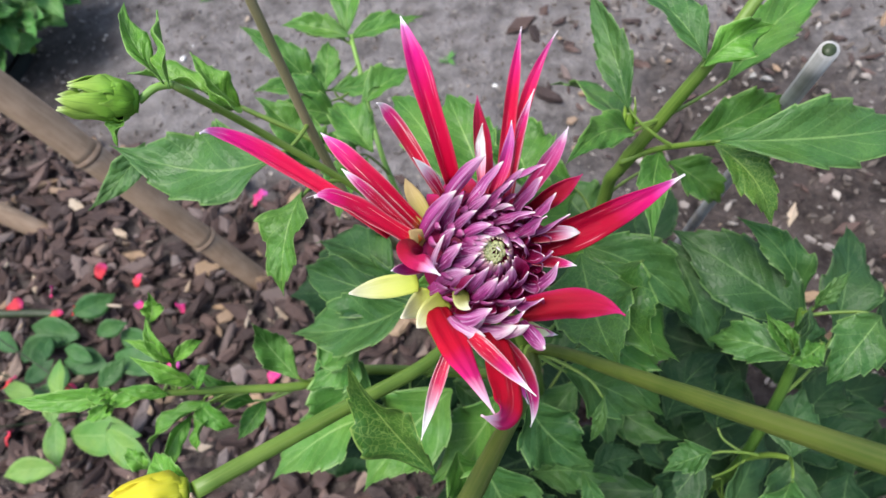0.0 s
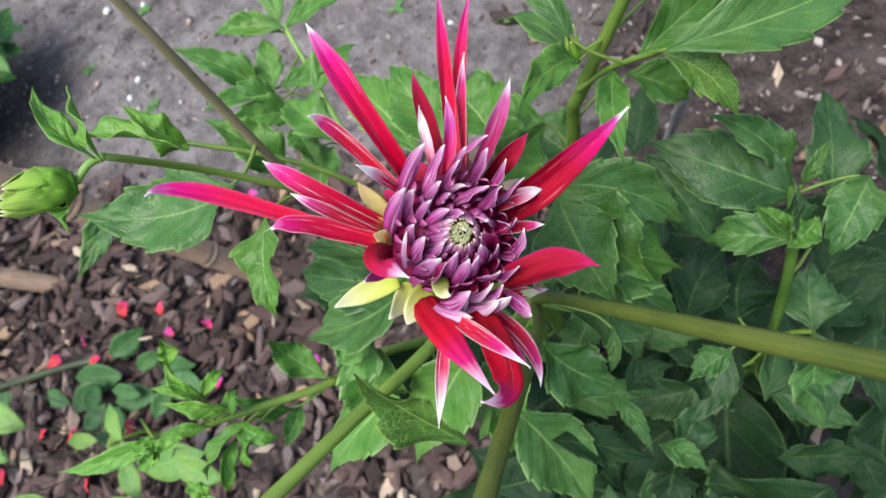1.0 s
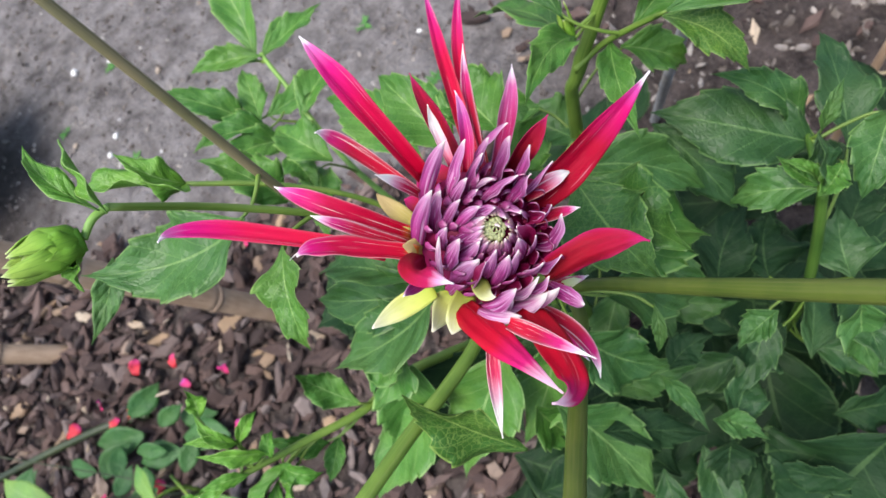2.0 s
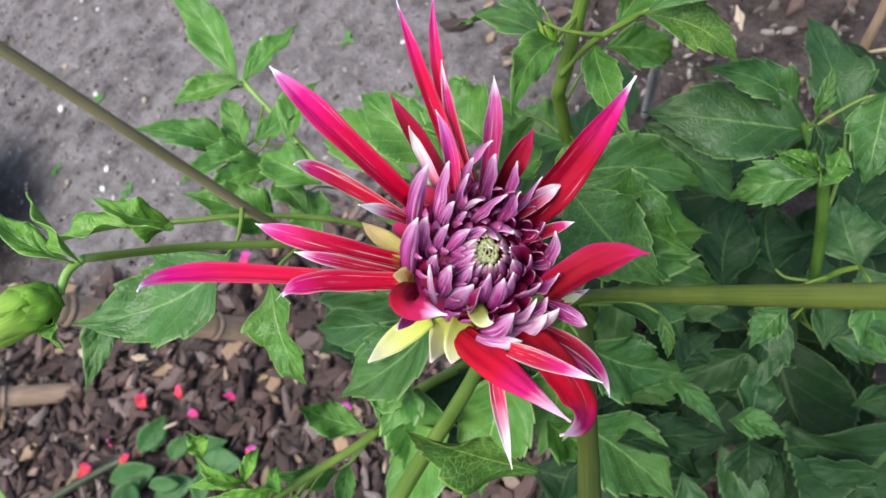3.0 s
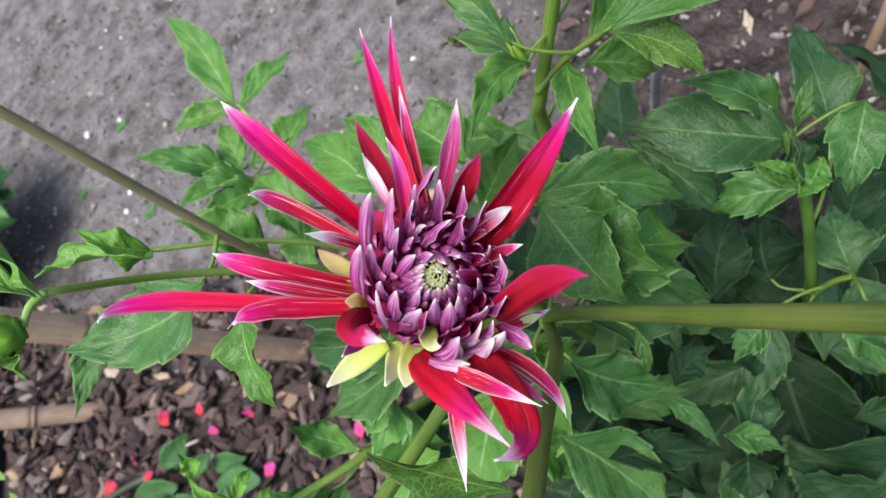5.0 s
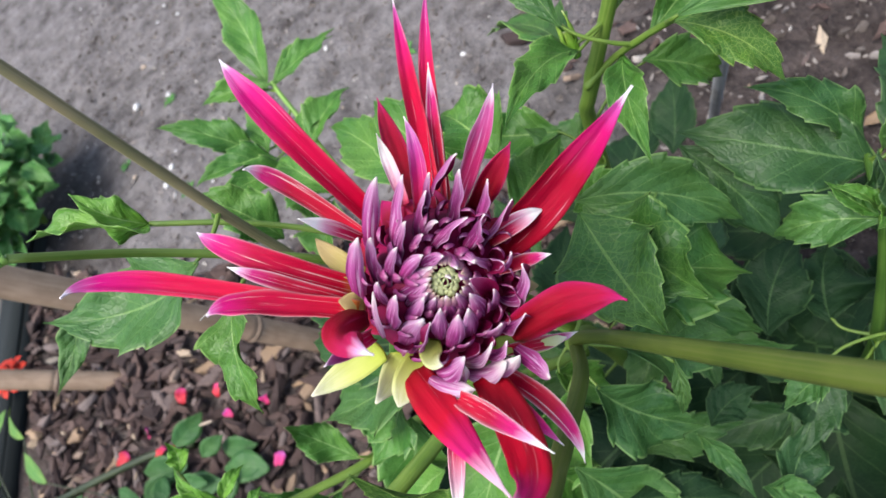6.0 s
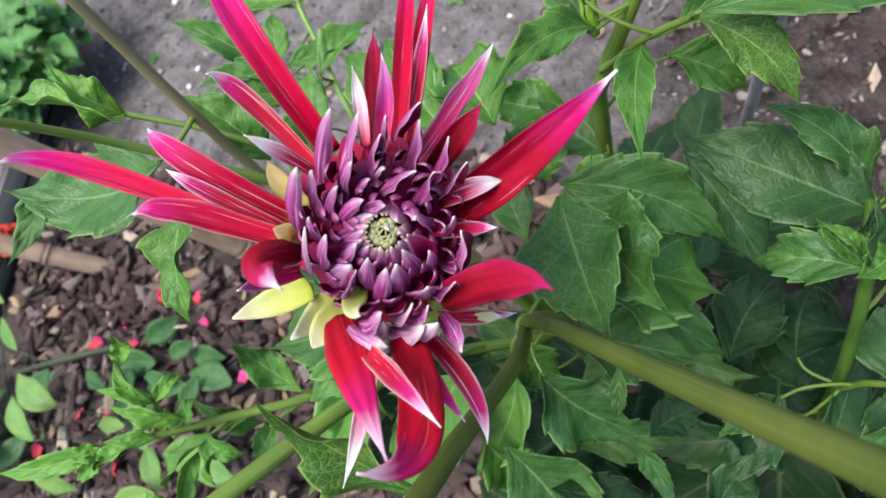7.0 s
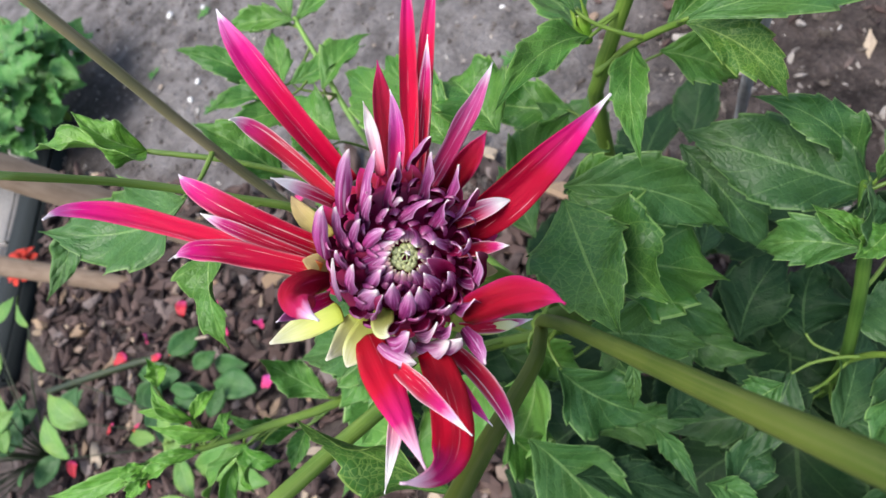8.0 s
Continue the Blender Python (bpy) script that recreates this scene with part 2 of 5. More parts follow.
stem_green = stem_material("green_stem", (0.072, 0.140, 0.016), (0.130, 0.210, 0.030), (0.19, 0.25, 0.06))
stem_brown = stem_material("brownish_stem", (0.11, 0.105, 0.045), (0.175, 0.145, 0.075), (0.25, 0.23, 0.14))
stem_front = stem_material("olive_stem", (0.042, 0.072, 0.008), (0.082, 0.110, 0.015), (0.115, 0.120, 0.036))
stem_dark = stem_material("dark_stem", (0.022, 0.036, 0.013), (0.036, 0.048, 0.019), (0.05, 0.058, 0.027))
# stem green darkened for the right-hand stems, shade held in the colour
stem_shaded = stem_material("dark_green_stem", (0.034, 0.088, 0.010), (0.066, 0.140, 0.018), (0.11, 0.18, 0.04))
stem_young = stem_material("pale_green_stem", (0.11, 0.23, 0.035), (0.17, 0.31, 0.055), (0.24, 0.37, 0.09))
bamboo = stem_material("bamboo", (0.24, 0.160, 0.100), (0.34, 0.235, 0.155), (0.42, 0.305, 0.21), 0.55)
bamboo_ring = stem_material("bamboo_ring", (0.13, 0.085, 0.055), (0.21, 0.145, 0.10), (0.31, 0.23, 0.165), 0.6)
cane_grey = stem_material("grey_cane", (0.22, 0.215, 0.20), (0.38, 0.37, 0.355), (0.60, 0.59, 0.57), 0.6)

n = Nodes("soil", 0.95, 0.15)
spot = n.place()
coarse, medium, fine = n.noise(spot, 4.0, 5.0), n.noise(spot, 22.0, 6.0, 0.65), n.noise(spot, 170.0, 4.0, 0.7)
colour = n.mix(n.ramp(medium, [(0.34, (0, 0, 0)), (0.66, (1, 1, 1))]), (0.088, 0.076, 0.071), (0.320, 0.292, 0.280))
colour = n.mix(n.math("MULTIPLY", n.ramp(coarse, [(0.42, (0, 0, 0)), (0.62, (1, 1, 1))]), 0.35), colour, (0.33, 0.30, 0.285))
cut = n.add("ShaderNodeSeparateXYZ", Vector=spot)
bed = n.math("ADD", n.math("ADD", cut.outputs[1], n.math("MULTIPLY", cut.outputs[0], 0.78)), n.math("ADD", n.math("MULTIPLY", n.math("SUBTRACT", medium, 0.5), 0.16), n.math("MULTIPLY", n.math("SUBTRACT", n.noise(spot, 0.9, 5.0), 0.5), 0.5)))
colour = n.mix(n.math("MULTIPLY", n.ramp(bed, [(0.36, (1, 1, 1)), (0.52, (0, 0, 0))]), 0.8), colour, n.mix(fine, (0.045, 0.032, 0.028), (0.12, 0.088, 0.075)))
away = n.add("ShaderNodeVectorMath", Vector=n.add("ShaderNodeMapping", Vector=spot, Location=(-0.45, -0.27, 0.0)).outputs[0])
away.operation = "LENGTH"
damp = n.ramp(n.math("ADD", away.outputs["Value"], n.math("MULTIPLY", n.math("SUBTRACT", n.noise(spot, 2.6, 6.0, 0.6), 0.5), 0.6)), [(0.22, (1, 1, 1)), (0.43, (0, 0, 0))])
colour = n.mix(n.math("MULTIPLY", damp, 0.95), colour, n.mix(n.ramp(medium, [(0.38, (0, 0, 0)), (0.62, (1, 1, 1))]), (0.022, 0.016, 0.014), (0.105, 0.080, 0.070)))
# darker soil in a ragged circle round the shrub
shrub_off = n.add("ShaderNodeVectorMath", Vector=n.add("ShaderNodeMapping", Vector=spot, Location=(0.66, -1.13, 0.0)).outputs[0])
shrub_off.operation = "LENGTH"
shrub_ring = n.ramp(n.math("ADD", shrub_off.outputs["Value"], n.math("MULTIPLY", n.math("SUBTRACT", n.noise(spot, 6.0, 5.0, 0.6), 0.5), 0.25)), [(0.13, (1, 1, 1)), (0.27, (0, 0, 0))])
colour = n.mix(n.math("MULTIPLY", shrub_ring, 0.9), colour, n.mix(medium, (0.030, 0.024, 0.021), (0.085, 0.070, 0.062)))
colour = n.mix(n.math("MULTIPLY", n.ramp(fine, [(0.55, (0, 0, 0)), (0.8, (1, 1, 1))]), 0.35), colour, (0.32, 0.28, 0.25))
n.bump(n.math("ADD", n.math("MULTIPLY", medium, 1.8), n.math("ADD", fine, n.noise(spot, 70.0, 4.0, 0.6))), 1.0, 0.016)
soil = n.done(colour)


def bark_material(name, island):
    n = Nodes(name, 0.85, 0.25)
    pick = n.tree.nodes.new("ShaderNodeNewGeometry").outputs["Random Per Island"] if island else n.chance()
    spot = n.place()
    base = n.ramp(pick, [(0.0, (0.022, 0.015, 0.014)), (0.25, (0.048, 0.030, 0.026)), (0.55, (0.082, 0.050, 0.041)), (0.78, (0.130, 0.084, 0.070)), (0.90, (0.22, 0.18, 0.165)), (0.965, (0.36, 0.24, 0.14)), (1.0, (0.56, 0.46, 0.34))])
    grain = n.noise(n.stretched(spot, (1.0, 3.0, 2.0)), 110.0, 5.0, 0.65)
    colour = n.mix(n.math("MULTIPLY", grain, 0.55), base, (0.05, 0.035, 0.032))
    dust = n.noise(spot, 35.0, 3.0)
    colour = n.mix(n.math("MULTIPLY", n.ramp(dust, [(0.5, (0, 0, 0)), (0.75, (1, 1, 1))]), 0.3), colour, (0.22, 0.17, 0.155))
    n.bump(grain, 0.6, 0.004)
    return n.done(colour)


bark_piece, bark_heap = bark_material("bark_piece", False), bark_material("bark_heap", True)


def plain(name, a, b, rough, scale, bump=0.3, depth=0.002):
    n = Nodes(name, rough, 0.4)
    spot = n.place()
    big, small = n.noise(spot, scale, 4.0), n.noise(spot, scale * 9, 4.0)
    n.bump(small, bump, depth)
    return n.done(n.mix(n.math("ADD", n.math("MULTIPLY", big, 0.7), n.math("MULTIPLY", small, 0.3)), a, b))


fallen_red = petal_material("fallen_red", [(0.0, (0.55, 0.03, 0.04)), (0.6, (0.68, 0.04, 0.06)), (1.0, (0.60, 0.05, 0.22))], (0.7, 0.2, 0.25), 0.3)
fallen_pink = petal_material("fallen_pink", [(0.0, (0.60, 0.03, 0.12)), (0.6, (0.62, 0.03, 0.20)), (1.0, (0.45, 0.10, 0.40))], (0.7, 0.3, 0.5), 0.3)
orange_red = petal_material("orange_red", [(0.0, (0.45, 0.02, 0.008)), (1.0, (0.70, 0.045, 0.02))], (0.8, 0.12, 0.05), 0.3)
pebble_white = plain("pale_pebble", (0.55, 0.52, 0.48), (0.75, 0.73, 0.70), 0.7, 60)
pebble_tan = plain("tan_pebble", (0.26, 0.20, 0.15), (0.42, 0.34, 0.26), 0.8, 60)
edging_black = plain("black_edging", (0.004, 0.007, 0.007), (0.010, 0.014, 0.014), 0.9, 8)
board_grey = plain("weathered_board", (0.20, 0.18, 0.165), (0.36, 0.33, 0.30), 0.9, 14, 0.6, 0.004)
bud_green = petal_material("bud_green", [(0.0, (0.07, 0.20, 0.016)), (0.5, (0.16, 0.34, 0.030)), (0.92, (0.34, 0.50, 0.08)), (1.0, (0.62, 0.68, 0.34))], (0.08, 0.20, 0.02), 0.6, edge=0.35)
bud_yellow = petal_material("bud_yellow", [(0.0, (0.35, 0.42, 0.03)), (0.5, (0.62, 0.56, 0.03)), (1.0, (0.72, 0.58, 0.02))], (0.6, 0.55, 0.1), 0.3)
tie_pale = plain("raffia_tie", (0.42, 0.34, 0.2), (0.55, 0.46, 0.3), 0.8, 90)

# ---- builders ----
UP = Vector((0, 0, 1))


def thing(name, place, label, category, group=""):
    ob = new(name)
    ob.location, ob.empty_display_size = place, 0.02
    return tagged(ob, label, category, group)


def part(name, bm, materials, parent=None, label=""):
    """Links a bmesh, in world metres, as one mesh under a thing or a part."""
    mesh = bpy.data.meshes.new(name)
    bm.to_mesh(mesh)
    bm.free()
    for m in materials if isinstance(materials, (list, tuple)) else [materials]:
        mesh.materials.append(m)
    mesh.polygons.foreach_set("use_smooth", [True] * len(mesh.polygons))
    ob = new(name, mesh)
    if parent is not None:
        ob.parent = parent
        ob.matrix_parent_inverse = Matrix.Translation(-world_place(parent))
    return tagged(ob, label) if label else ob


def world_place(ob):
    """Where a parent's origin lies (meshes are in world metres, only things are moved)."""
    return Vector(ob.location) if ob.parent is None else Vector((0, 0, 0))


def quad(a, b, c, s):
    """A curve from a over b, at its middle, to c: the place and the way at s."""
    k = 2 * b - (a + c) / 2
    return (1 - s) ** 2 * a + 2 * s * (1 - s) * k + s * s * c, ((k - a) * (1 - s) + (c - k) * s).normalized()


def blade(bm, base, mid, tip, face, width, cup, roll=0.0, thick=0.0004, n=14, m=6, foot=0.4, peak=0.45, sharp=0.8, teeth=0, fold=0.0, wave=0.0, inner=0, outer=0, twist=0.0, seed=0, hook=0.0, blunt=0.006, ribs=0.0, saw=0.2, rise=0.85):
    """A closed, thin, tapering blade: petal, floret, bract or leaf. face: roughly the side that is hollow."""
    uv = bm.loops.layers.uv.verify()
    rng = random.Random(seed)
    ph, top, under = rng.uniform(0, 6), [], []
    pace, bite = rng.uniform(9, 17), [rng.uniform(0.45, 1.35) for _ in range(teeth + 2)]
    for i in range(n + 1):
        s = i / n
        p, way = quad(base, mid, tip, s)
        f = face - way * face.dot(way)
        f.normalize()
        f.rotate(Matrix.Rotation(radians(roll + twist * s), 3, way))
        across = way.cross(f).normalized()
        if s < peak:
            w = foot + (1 - foot) * math.sin(s / peak * math.pi / 2) ** rise
        else:
            w = max(math.cos((s - peak) / (1 - peak) * math.pi / 2), 0.0) ** sharp
        w = max(w * width / 2, width * blunt)
        a = cup * (1 - 0.45 * s)
        rows = ([], [])
        for j in range(m + 1):
            v = 2 * j / m - 1
            ww, ahead = w, 0.0
            if teeth and abs(v) > 0.99 and 0.08 < s < 0.97:
                cut = (((s * teeth + (0.4 if v > 0 else 0.0)) % 1.0) ** 1.3 - 0.35) * bite[int(s * teeth + (0.4 if v > 0 else 0.0))]
                ww *= 1 + saw * cut
                ahead = 0.35 * saw * width * cut
            if abs(a) > 0.05:
                dx, dz = ww * math.sin(v * a) / a, ww * (1 - math.cos(v * a)) / a
            else:
                dx, dz = ww * v, 0.0
            dz += ww * abs(v) * fold + wave * ww * v * v * math.sin(s * pace + ph + (1.9 if v > 0 else 0))
            dz += ribs * ww * math.cos(v * 7.5 + ph) * min(1.0, 4 * (1 - s))
            dz -= hook * width * max(s - 0.75, 0) ** 2 * 4
            q = p + across * dx + f * dz + way * ahead
            rim = min(1.0, 4 * (1 - abs(v)))
            th = thick * (0.25 + 0.75 * rim)
            rows[0].append(bm.verts.new(q + f * th / 2))
            rows[1].append(bm.verts.new(q - f * th / 2))
        top.append(rows[0])
        under.append(rows[1])

    def face_of(vs, index, uvs):
        fc = bm.faces.new(vs)
        fc.material_index, fc.smooth = index, True
        for loop, pair in zip(fc.loops, uvs):
            loop[uv].uv = pair

    for i in range(n):
        for j in range(m):
            box = [(i / n, j / m), ((i + 1) / n, j / m), ((i + 1) / n, (j + 1) / m), (i / n, (j + 1) / m)]
            face_of([top[i][j], top[i][j + 1], top[i + 1][j + 1], top[i + 1][j]], inner, [box[0], box[3], box[2], box[1]])
            face_of([under[i][j], under[i + 1][j], under[i + 1][j + 1], under[i][j + 1]], outer, box)
        for j, (x, y) in ((0, (top, under)), (m, (under, top))):
            e = [(i / n, j / m), ((i + 1) / n, j / m)]
            face_of([x[i][j], x[i + 1][j], y[i + 1][j], y[i][j]], outer, [e[0], e[1], e[1], e[0]])
    for i in (0, n):
        for j in range(m):
            vs = [top[i][j], under[i][j], under[i][j + 1], top[i][j + 1]]
            face_of(vs if i == 0 else vs[::-1], outer, [(i / n, j / m)] * 4)
    return bm


def spline(points, steps):
    """A smooth line through the points."""
    pts = [Vector(p) for p in points]
    pts = [2 * pts[0] - pts[1], *pts, 2 * pts[-1] - pts[-2]]
    line = []
    for k in range(1, len(pts) - 2):
        a, b, c, d = pts[k - 1 : k + 3]
        for i in range(steps + (k == len(pts) - 3)):
            t = i / steps
            line.append(0.5 * (2 * b + (c - a) * t + (2 * a - 5 * b + 4 * c - d) * t * t + (3 * b - a - 3 * c + d) * t**3))
    return line


def tube(bm, points, r0, r1, steps=8, sides=10, knots=(), knot=1.18, wobble=0.03, seed=0, tight=0.02):
    """A round stem through the points, thicker at its knots (places from 0 to 1)."""
    uv = bm.loops.layers.uv.verify()
    line, rng, rings = spline(points, steps), random.Random(seed), []
    side = None
    for i, p in enumerate(line):
        s = i / (len(line) - 1)
        way = (line[min(i + 1, len(line) - 1)] - line[max(i - 1, 0)]).normalized()
        if side is None:
            side = way.orthogonal().normalized()
        side = (side - way * side.dot(way)).normalized()
        other = way.cross(side)
        r = r0 + (r1 - r0) * s
        r *= 1 + sum((knot - 1) * math.exp(-(((s - k) / tight) ** 2)) for k in knots)
        rings.append([bm.verts.new(p + (side * math.cos(a) + other * math.sin(a)) * r * (1 + rng.uniform(-wobble, wobble))) for a in (2 * math.pi * j / sides for j in range(sides))])
    for i in range(len(rings) - 1):
        for j in range(sides):
            k = (j + 1) % sides
            fc = bm.faces.new([rings[i][j], rings[i][k], rings[i + 1][k], rings[i + 1][j]])
            fc.smooth = True
            d = len(rings) - 1
            for loop, pair in zip(fc.loops, [(i / d, j / sides), (i / d, (j + 1) / sides), ((i + 1) / d, (j + 1) / sides), ((i + 1) / d, j / sides)]):
                loop[uv].uv = pair
    bm.faces.new(rings[0][::-1])
    bm.faces.new(rings[-1])
    return bm


def stem(parent, points, r0, r1, material, name="stem", label="", **more):
    if name == "stem":
        SKELETON.extend((parent, p) for p in spline(points, 6))
    return part(name, tube(bmesh.new(), points, r0, r1, **more), material, parent, label)


KINDS = {"bright": leaf_bright, "mid": leaf_mid, "veined": leaf_veined, "fresh": leaf_fresh, "deep": leaf_deep, "lf": leaf_dark, "young": leaf_young, "netted": leaf_netted}
FACE = Vector((0.05, -0.30, 0.95)).normalized()
leaf_count = 0
SKELETON = []


def size_of(kind, base, near):
    """Whether a stem is near enough for a leaf stalk, and not too near."""
    return 0.004 < min((p - base).length for p in near) < (0.025 if kind == "deep" else 0.035)


def leaf(parent, kind, base, tip, width, roll, sag, material=None, teeth=7, name="leaf", label="", fold=0.16, foot=0.05, peak=0.40):
    """A toothed leaf: width and sag in millimetres, roll in degrees round its midrib."""
    global leaf_count
    leaf_count += 1
    rng = random.Random(leaf_count * 7)
    ruffle = 0.06 if material and not teeth else {"young": 0.6, "netted": 0.40, "veined": 0.5, "fresh": 0.46}.get(kind, 0.40)
    fold = fold if material else {"young": 0.50, "netted": 0.30, "fresh": 0.34, "veined": 0.30, "lf": 0.28}.get(kind, 0.20) * rng.uniform(0.6, 1.5)
    if kind == "young" and width < 14:
        teeth = 5 if teeth else 0
    base, tip = Vector(base), Vector(tip)
    if kind != "deep" and not material:
        width *= 1.2 if kind == "young" else 0.84
    way = (tip - base).normalized()
    face = FACE.copy()
    if abs(way.dot(face)) > 0.9:
        face = Vector((0, -1, 0.25))
    normal = (face - way * face.dot(way)).normalized()
    mid = (base + tip) / 2 + normal * sag / 1000 + way.cross(normal) * (tip - base).length * rng.uniform(-0.09, 0.09)
    if teeth == 7:
        teeth = 7 + int(max(0.0, width - 26) / 6)
    bm = blade(bmesh.new(), base, mid, tip, normal, width / 1000, 0.3, roll, 0.0005, teeth * 7 if teeth > 6 else 20, 8 if kind != "deep" and not material else 6, foot, peak, 1.15 if material else 1.4, teeth, fold, rng.uniform(0.4, 1.0) * ruffle, seed=leaf_count, hook=rng.uniform(0.0, 0.25), twist=rng.uniform(-28, 28), saw=min(0.19, 4.6 / width), rise=0.85 if material else 1.25)
    ob = part(name, bm, material or KINDS[kind], parent, label)
    near = [p for owner, p in SKELETON if owner is parent]
    if near and name == "leaf" and parent is dahlia and size_of(kind, base, near):
        foot_at = rng.choice(sorted(near, key=lambda p: (p - base).length + 1.5 * max(0.0, p.z - base.z))[:4])
        far = (foot_at - base).length
        bend = base.lerp(foot_at, 0.4) - way * far * 0.12
        part("petiole", tube(bmesh.new(), [base + way * 0.002, base.lerp(bend, 0.6), bend.lerp(foot_at, 0.45), foot_at], 0.0006, 0.0010, 5, 8), stem_green, ob)
    return ob


# ---- ground ----
def ground_height(x, y):
    return 0.010 * noise.noise((x * 3, y * 3, 0.3)) + 0.006 * noise.noise((x * 14, y * 14, 2.0)) + 0.003 * noise.noise((x * 45, y * 45, 5.0))


steps = 190
axis = [math.sinh(6.2 * (2 * i / steps - 1)) / math.sinh(6.2) * 60 for i in range(steps + 1)]
verts = [(x - 0.1, y + 0.6, ground_height(x - 0.1, y + 0.6)) for y in axis for x in axis]
faces = [(j * (steps + 1) + i, j * (steps + 1) + i + 1, (j + 1) * (steps + 1) + i + 1, (j + 1) * (steps + 1) + i) for j in range(steps) for i in range(steps)]
mesh = bpy.data.meshes.new("ground")
mesh.from_pydata(verts, [], faces)
mesh.polygons.foreach_set("use_smooth", [True] * len(mesh.polygons))
mesh.materials.append(soil)
ground = tagged(new("ground", mesh), "bare grey-brown garden soil with scattered pebbles", "soil", kind="structure")

# ---- main dahlia plant ----
dahlia = thing("dahlia_plant", (0.02, 0.13, 0.0), "dahlia plant with a half-open red and purple flower", "plant")
FLOWER = Matrix(((0.8422, 0.4845, 0.2366), (-0.2985, 0.7845, -0.5436), (-0.4489, 0.3872, 0.8053))).to_4x4()
FLOWER.translation = (0.014, 0.098, 0.567)
AXIS = (FLOWER.to_3x3() @ UP).normalized()


def spot_on(x, y, z):
    """A place in the flower's own millimetres, z along the way it faces."""
    return FLOWER @ Vector((x / 1000, y / 1000, z / 1000))


# the dome that carries the florets
bm = bmesh.new()
uv = bm.loops.layers.uv.verify()
prof = [(0.4, 2.6), (2.5, 2.4), (4.5, 1.2), (8, -1.5), (13, -4.5), (18, -8), (20, -12), (17, -17), (10, -21), (4.5, -24), (3.2, -30)]
rings = []
for r, z in prof:
    rings.append([bm.verts.new(spot_on(r * math.cos(a), r * math.sin(a), z)) for a in (2 * math.pi * j / 28 for j in range(28))])
for a, b in zip(rings, rings[1:]):
    for j in range(28):
        fc = bm.faces.new([a[j], b[j], b[(j + 1) % 28], a[(j + 1) % 28]])
        for loop in fc.loops:
            loop[uv].uv = (0.5, j / 28)
bm.faces.new(rings[0])
head = part("flower_head", bm, maroon, dahlia, "half-open dahlia flower, red outer petals round purple florets")

# outer petals: base, middle, tip, width, cup, roll in the flower's millimetres and degrees
PETALS_LEFT = [
    ("tipped", (-30, -0.6, -12.6), (-75, 16.2, -19.5), (-92.2, 16.1, -12.2), 6.6, 0.9, 15),
    ("streaked", (-21, 3.4, -12.6), (-44.1, 15.8, -5.5), (-58, 25.9, -14.7), 7.2, 1.1, 10),
    ("streaked", (-22, -3, -5.5), (-45.5, 4, -1.5), (-55.9, 3.8, 0.8), 7.4, 0.9, 25),
    ("edged", (-15.9, 15.6, -16.6), (-34.5, 34.5, -16.5), (-43.3, 39.2, -11.8), 6.4, 1.4, 0),
    ("halfwhite", (-17.7, 15.3, -8.1), (-24.3, 18.8, -0.8), (-30.8, 21.4, 5.2), 4.2, 1.2, 0),
    ("tipped", (-13.2, 21, -16), (-32, 46.5, -3), (-42.5, 65.3, -4.2), 8.2, 1.1, 0),
    ("edged", (-24, 1, -9), (-40, 9, -3), (-50, 14.5, -3), 4.0, 0.8, 0),
]
PETALS_TOP = [
    ("plain", (-1.0, 19, -14), (-2.2, 46.3, -36.5), (-3, 63.2, -48.7), 7.5, 1.0, 0),
    ("white", (-4.5, 22, -12), (-6.2, 35, -16), (-7.9, 42.2, -12.2), 4.6, 1.4, 0),
    ("magenta", (-1.5, 19, -8), (0.3, 32.5, -6.5), (-0.7, 43.4, -4.6), 5.6, 1.4, 0),
    ("red", (3.5, 19, -14), (6.3, 62, -35), (8.7, 94.9, -47.5), 6.8, 1.3, 0),
    ("red", (6, 19, -14), (12, 62, -34.5), (16.7, 87.9, -27), 6.6, 1.4, 0),
    ("edged", (5, 19, -13), (9.8, 46, -27.5), (12.1, 64, -26.5), 5.4, 1.4, 0),
    ("folded", (9, 18, -10), (22.8, 38.5, -25), (33.6, 58.7, -40.8), 8.6, 1.7, -25),
    ("plain", (13, 17, -9), (19, 24.7, -0.2), (21.8, 29.3, 7), 7.6, 1.2, 0),
]
PETALS_RIGHT = [
    ("white", (-36, 3.5, -5), (-49, 6.2, -2.5), (-58, 3.3, -1), 1.2, 0.6, 0),
    ("crimson", (17, 5.5, -10), (32.2, 18, 5), (48.8, 34.2, 19.6), 12.6, 1.0, 10),
    ("halfwhite", (14, 8, -5), (21.5, 11, 0.5), (28.5, 12.6, -0.6), 5.8, 1.2, 0),
    ("edged", (14, 0.2, 0), (20.5, 0.9, 4.5), (25.6, 1.1, 7), 4.2, 1.2, 0),
    ("plain", (13.5, -16.5, -1), (25.2, -10.4, 17), (32.3, -11.6, 28.9), 10.4, -0.9, 0),
    ("edged", (14, -21, -14), (25.5, -21.2, -14.5), (36, -21.2, -20), 4.6, 1.2, 0),
]
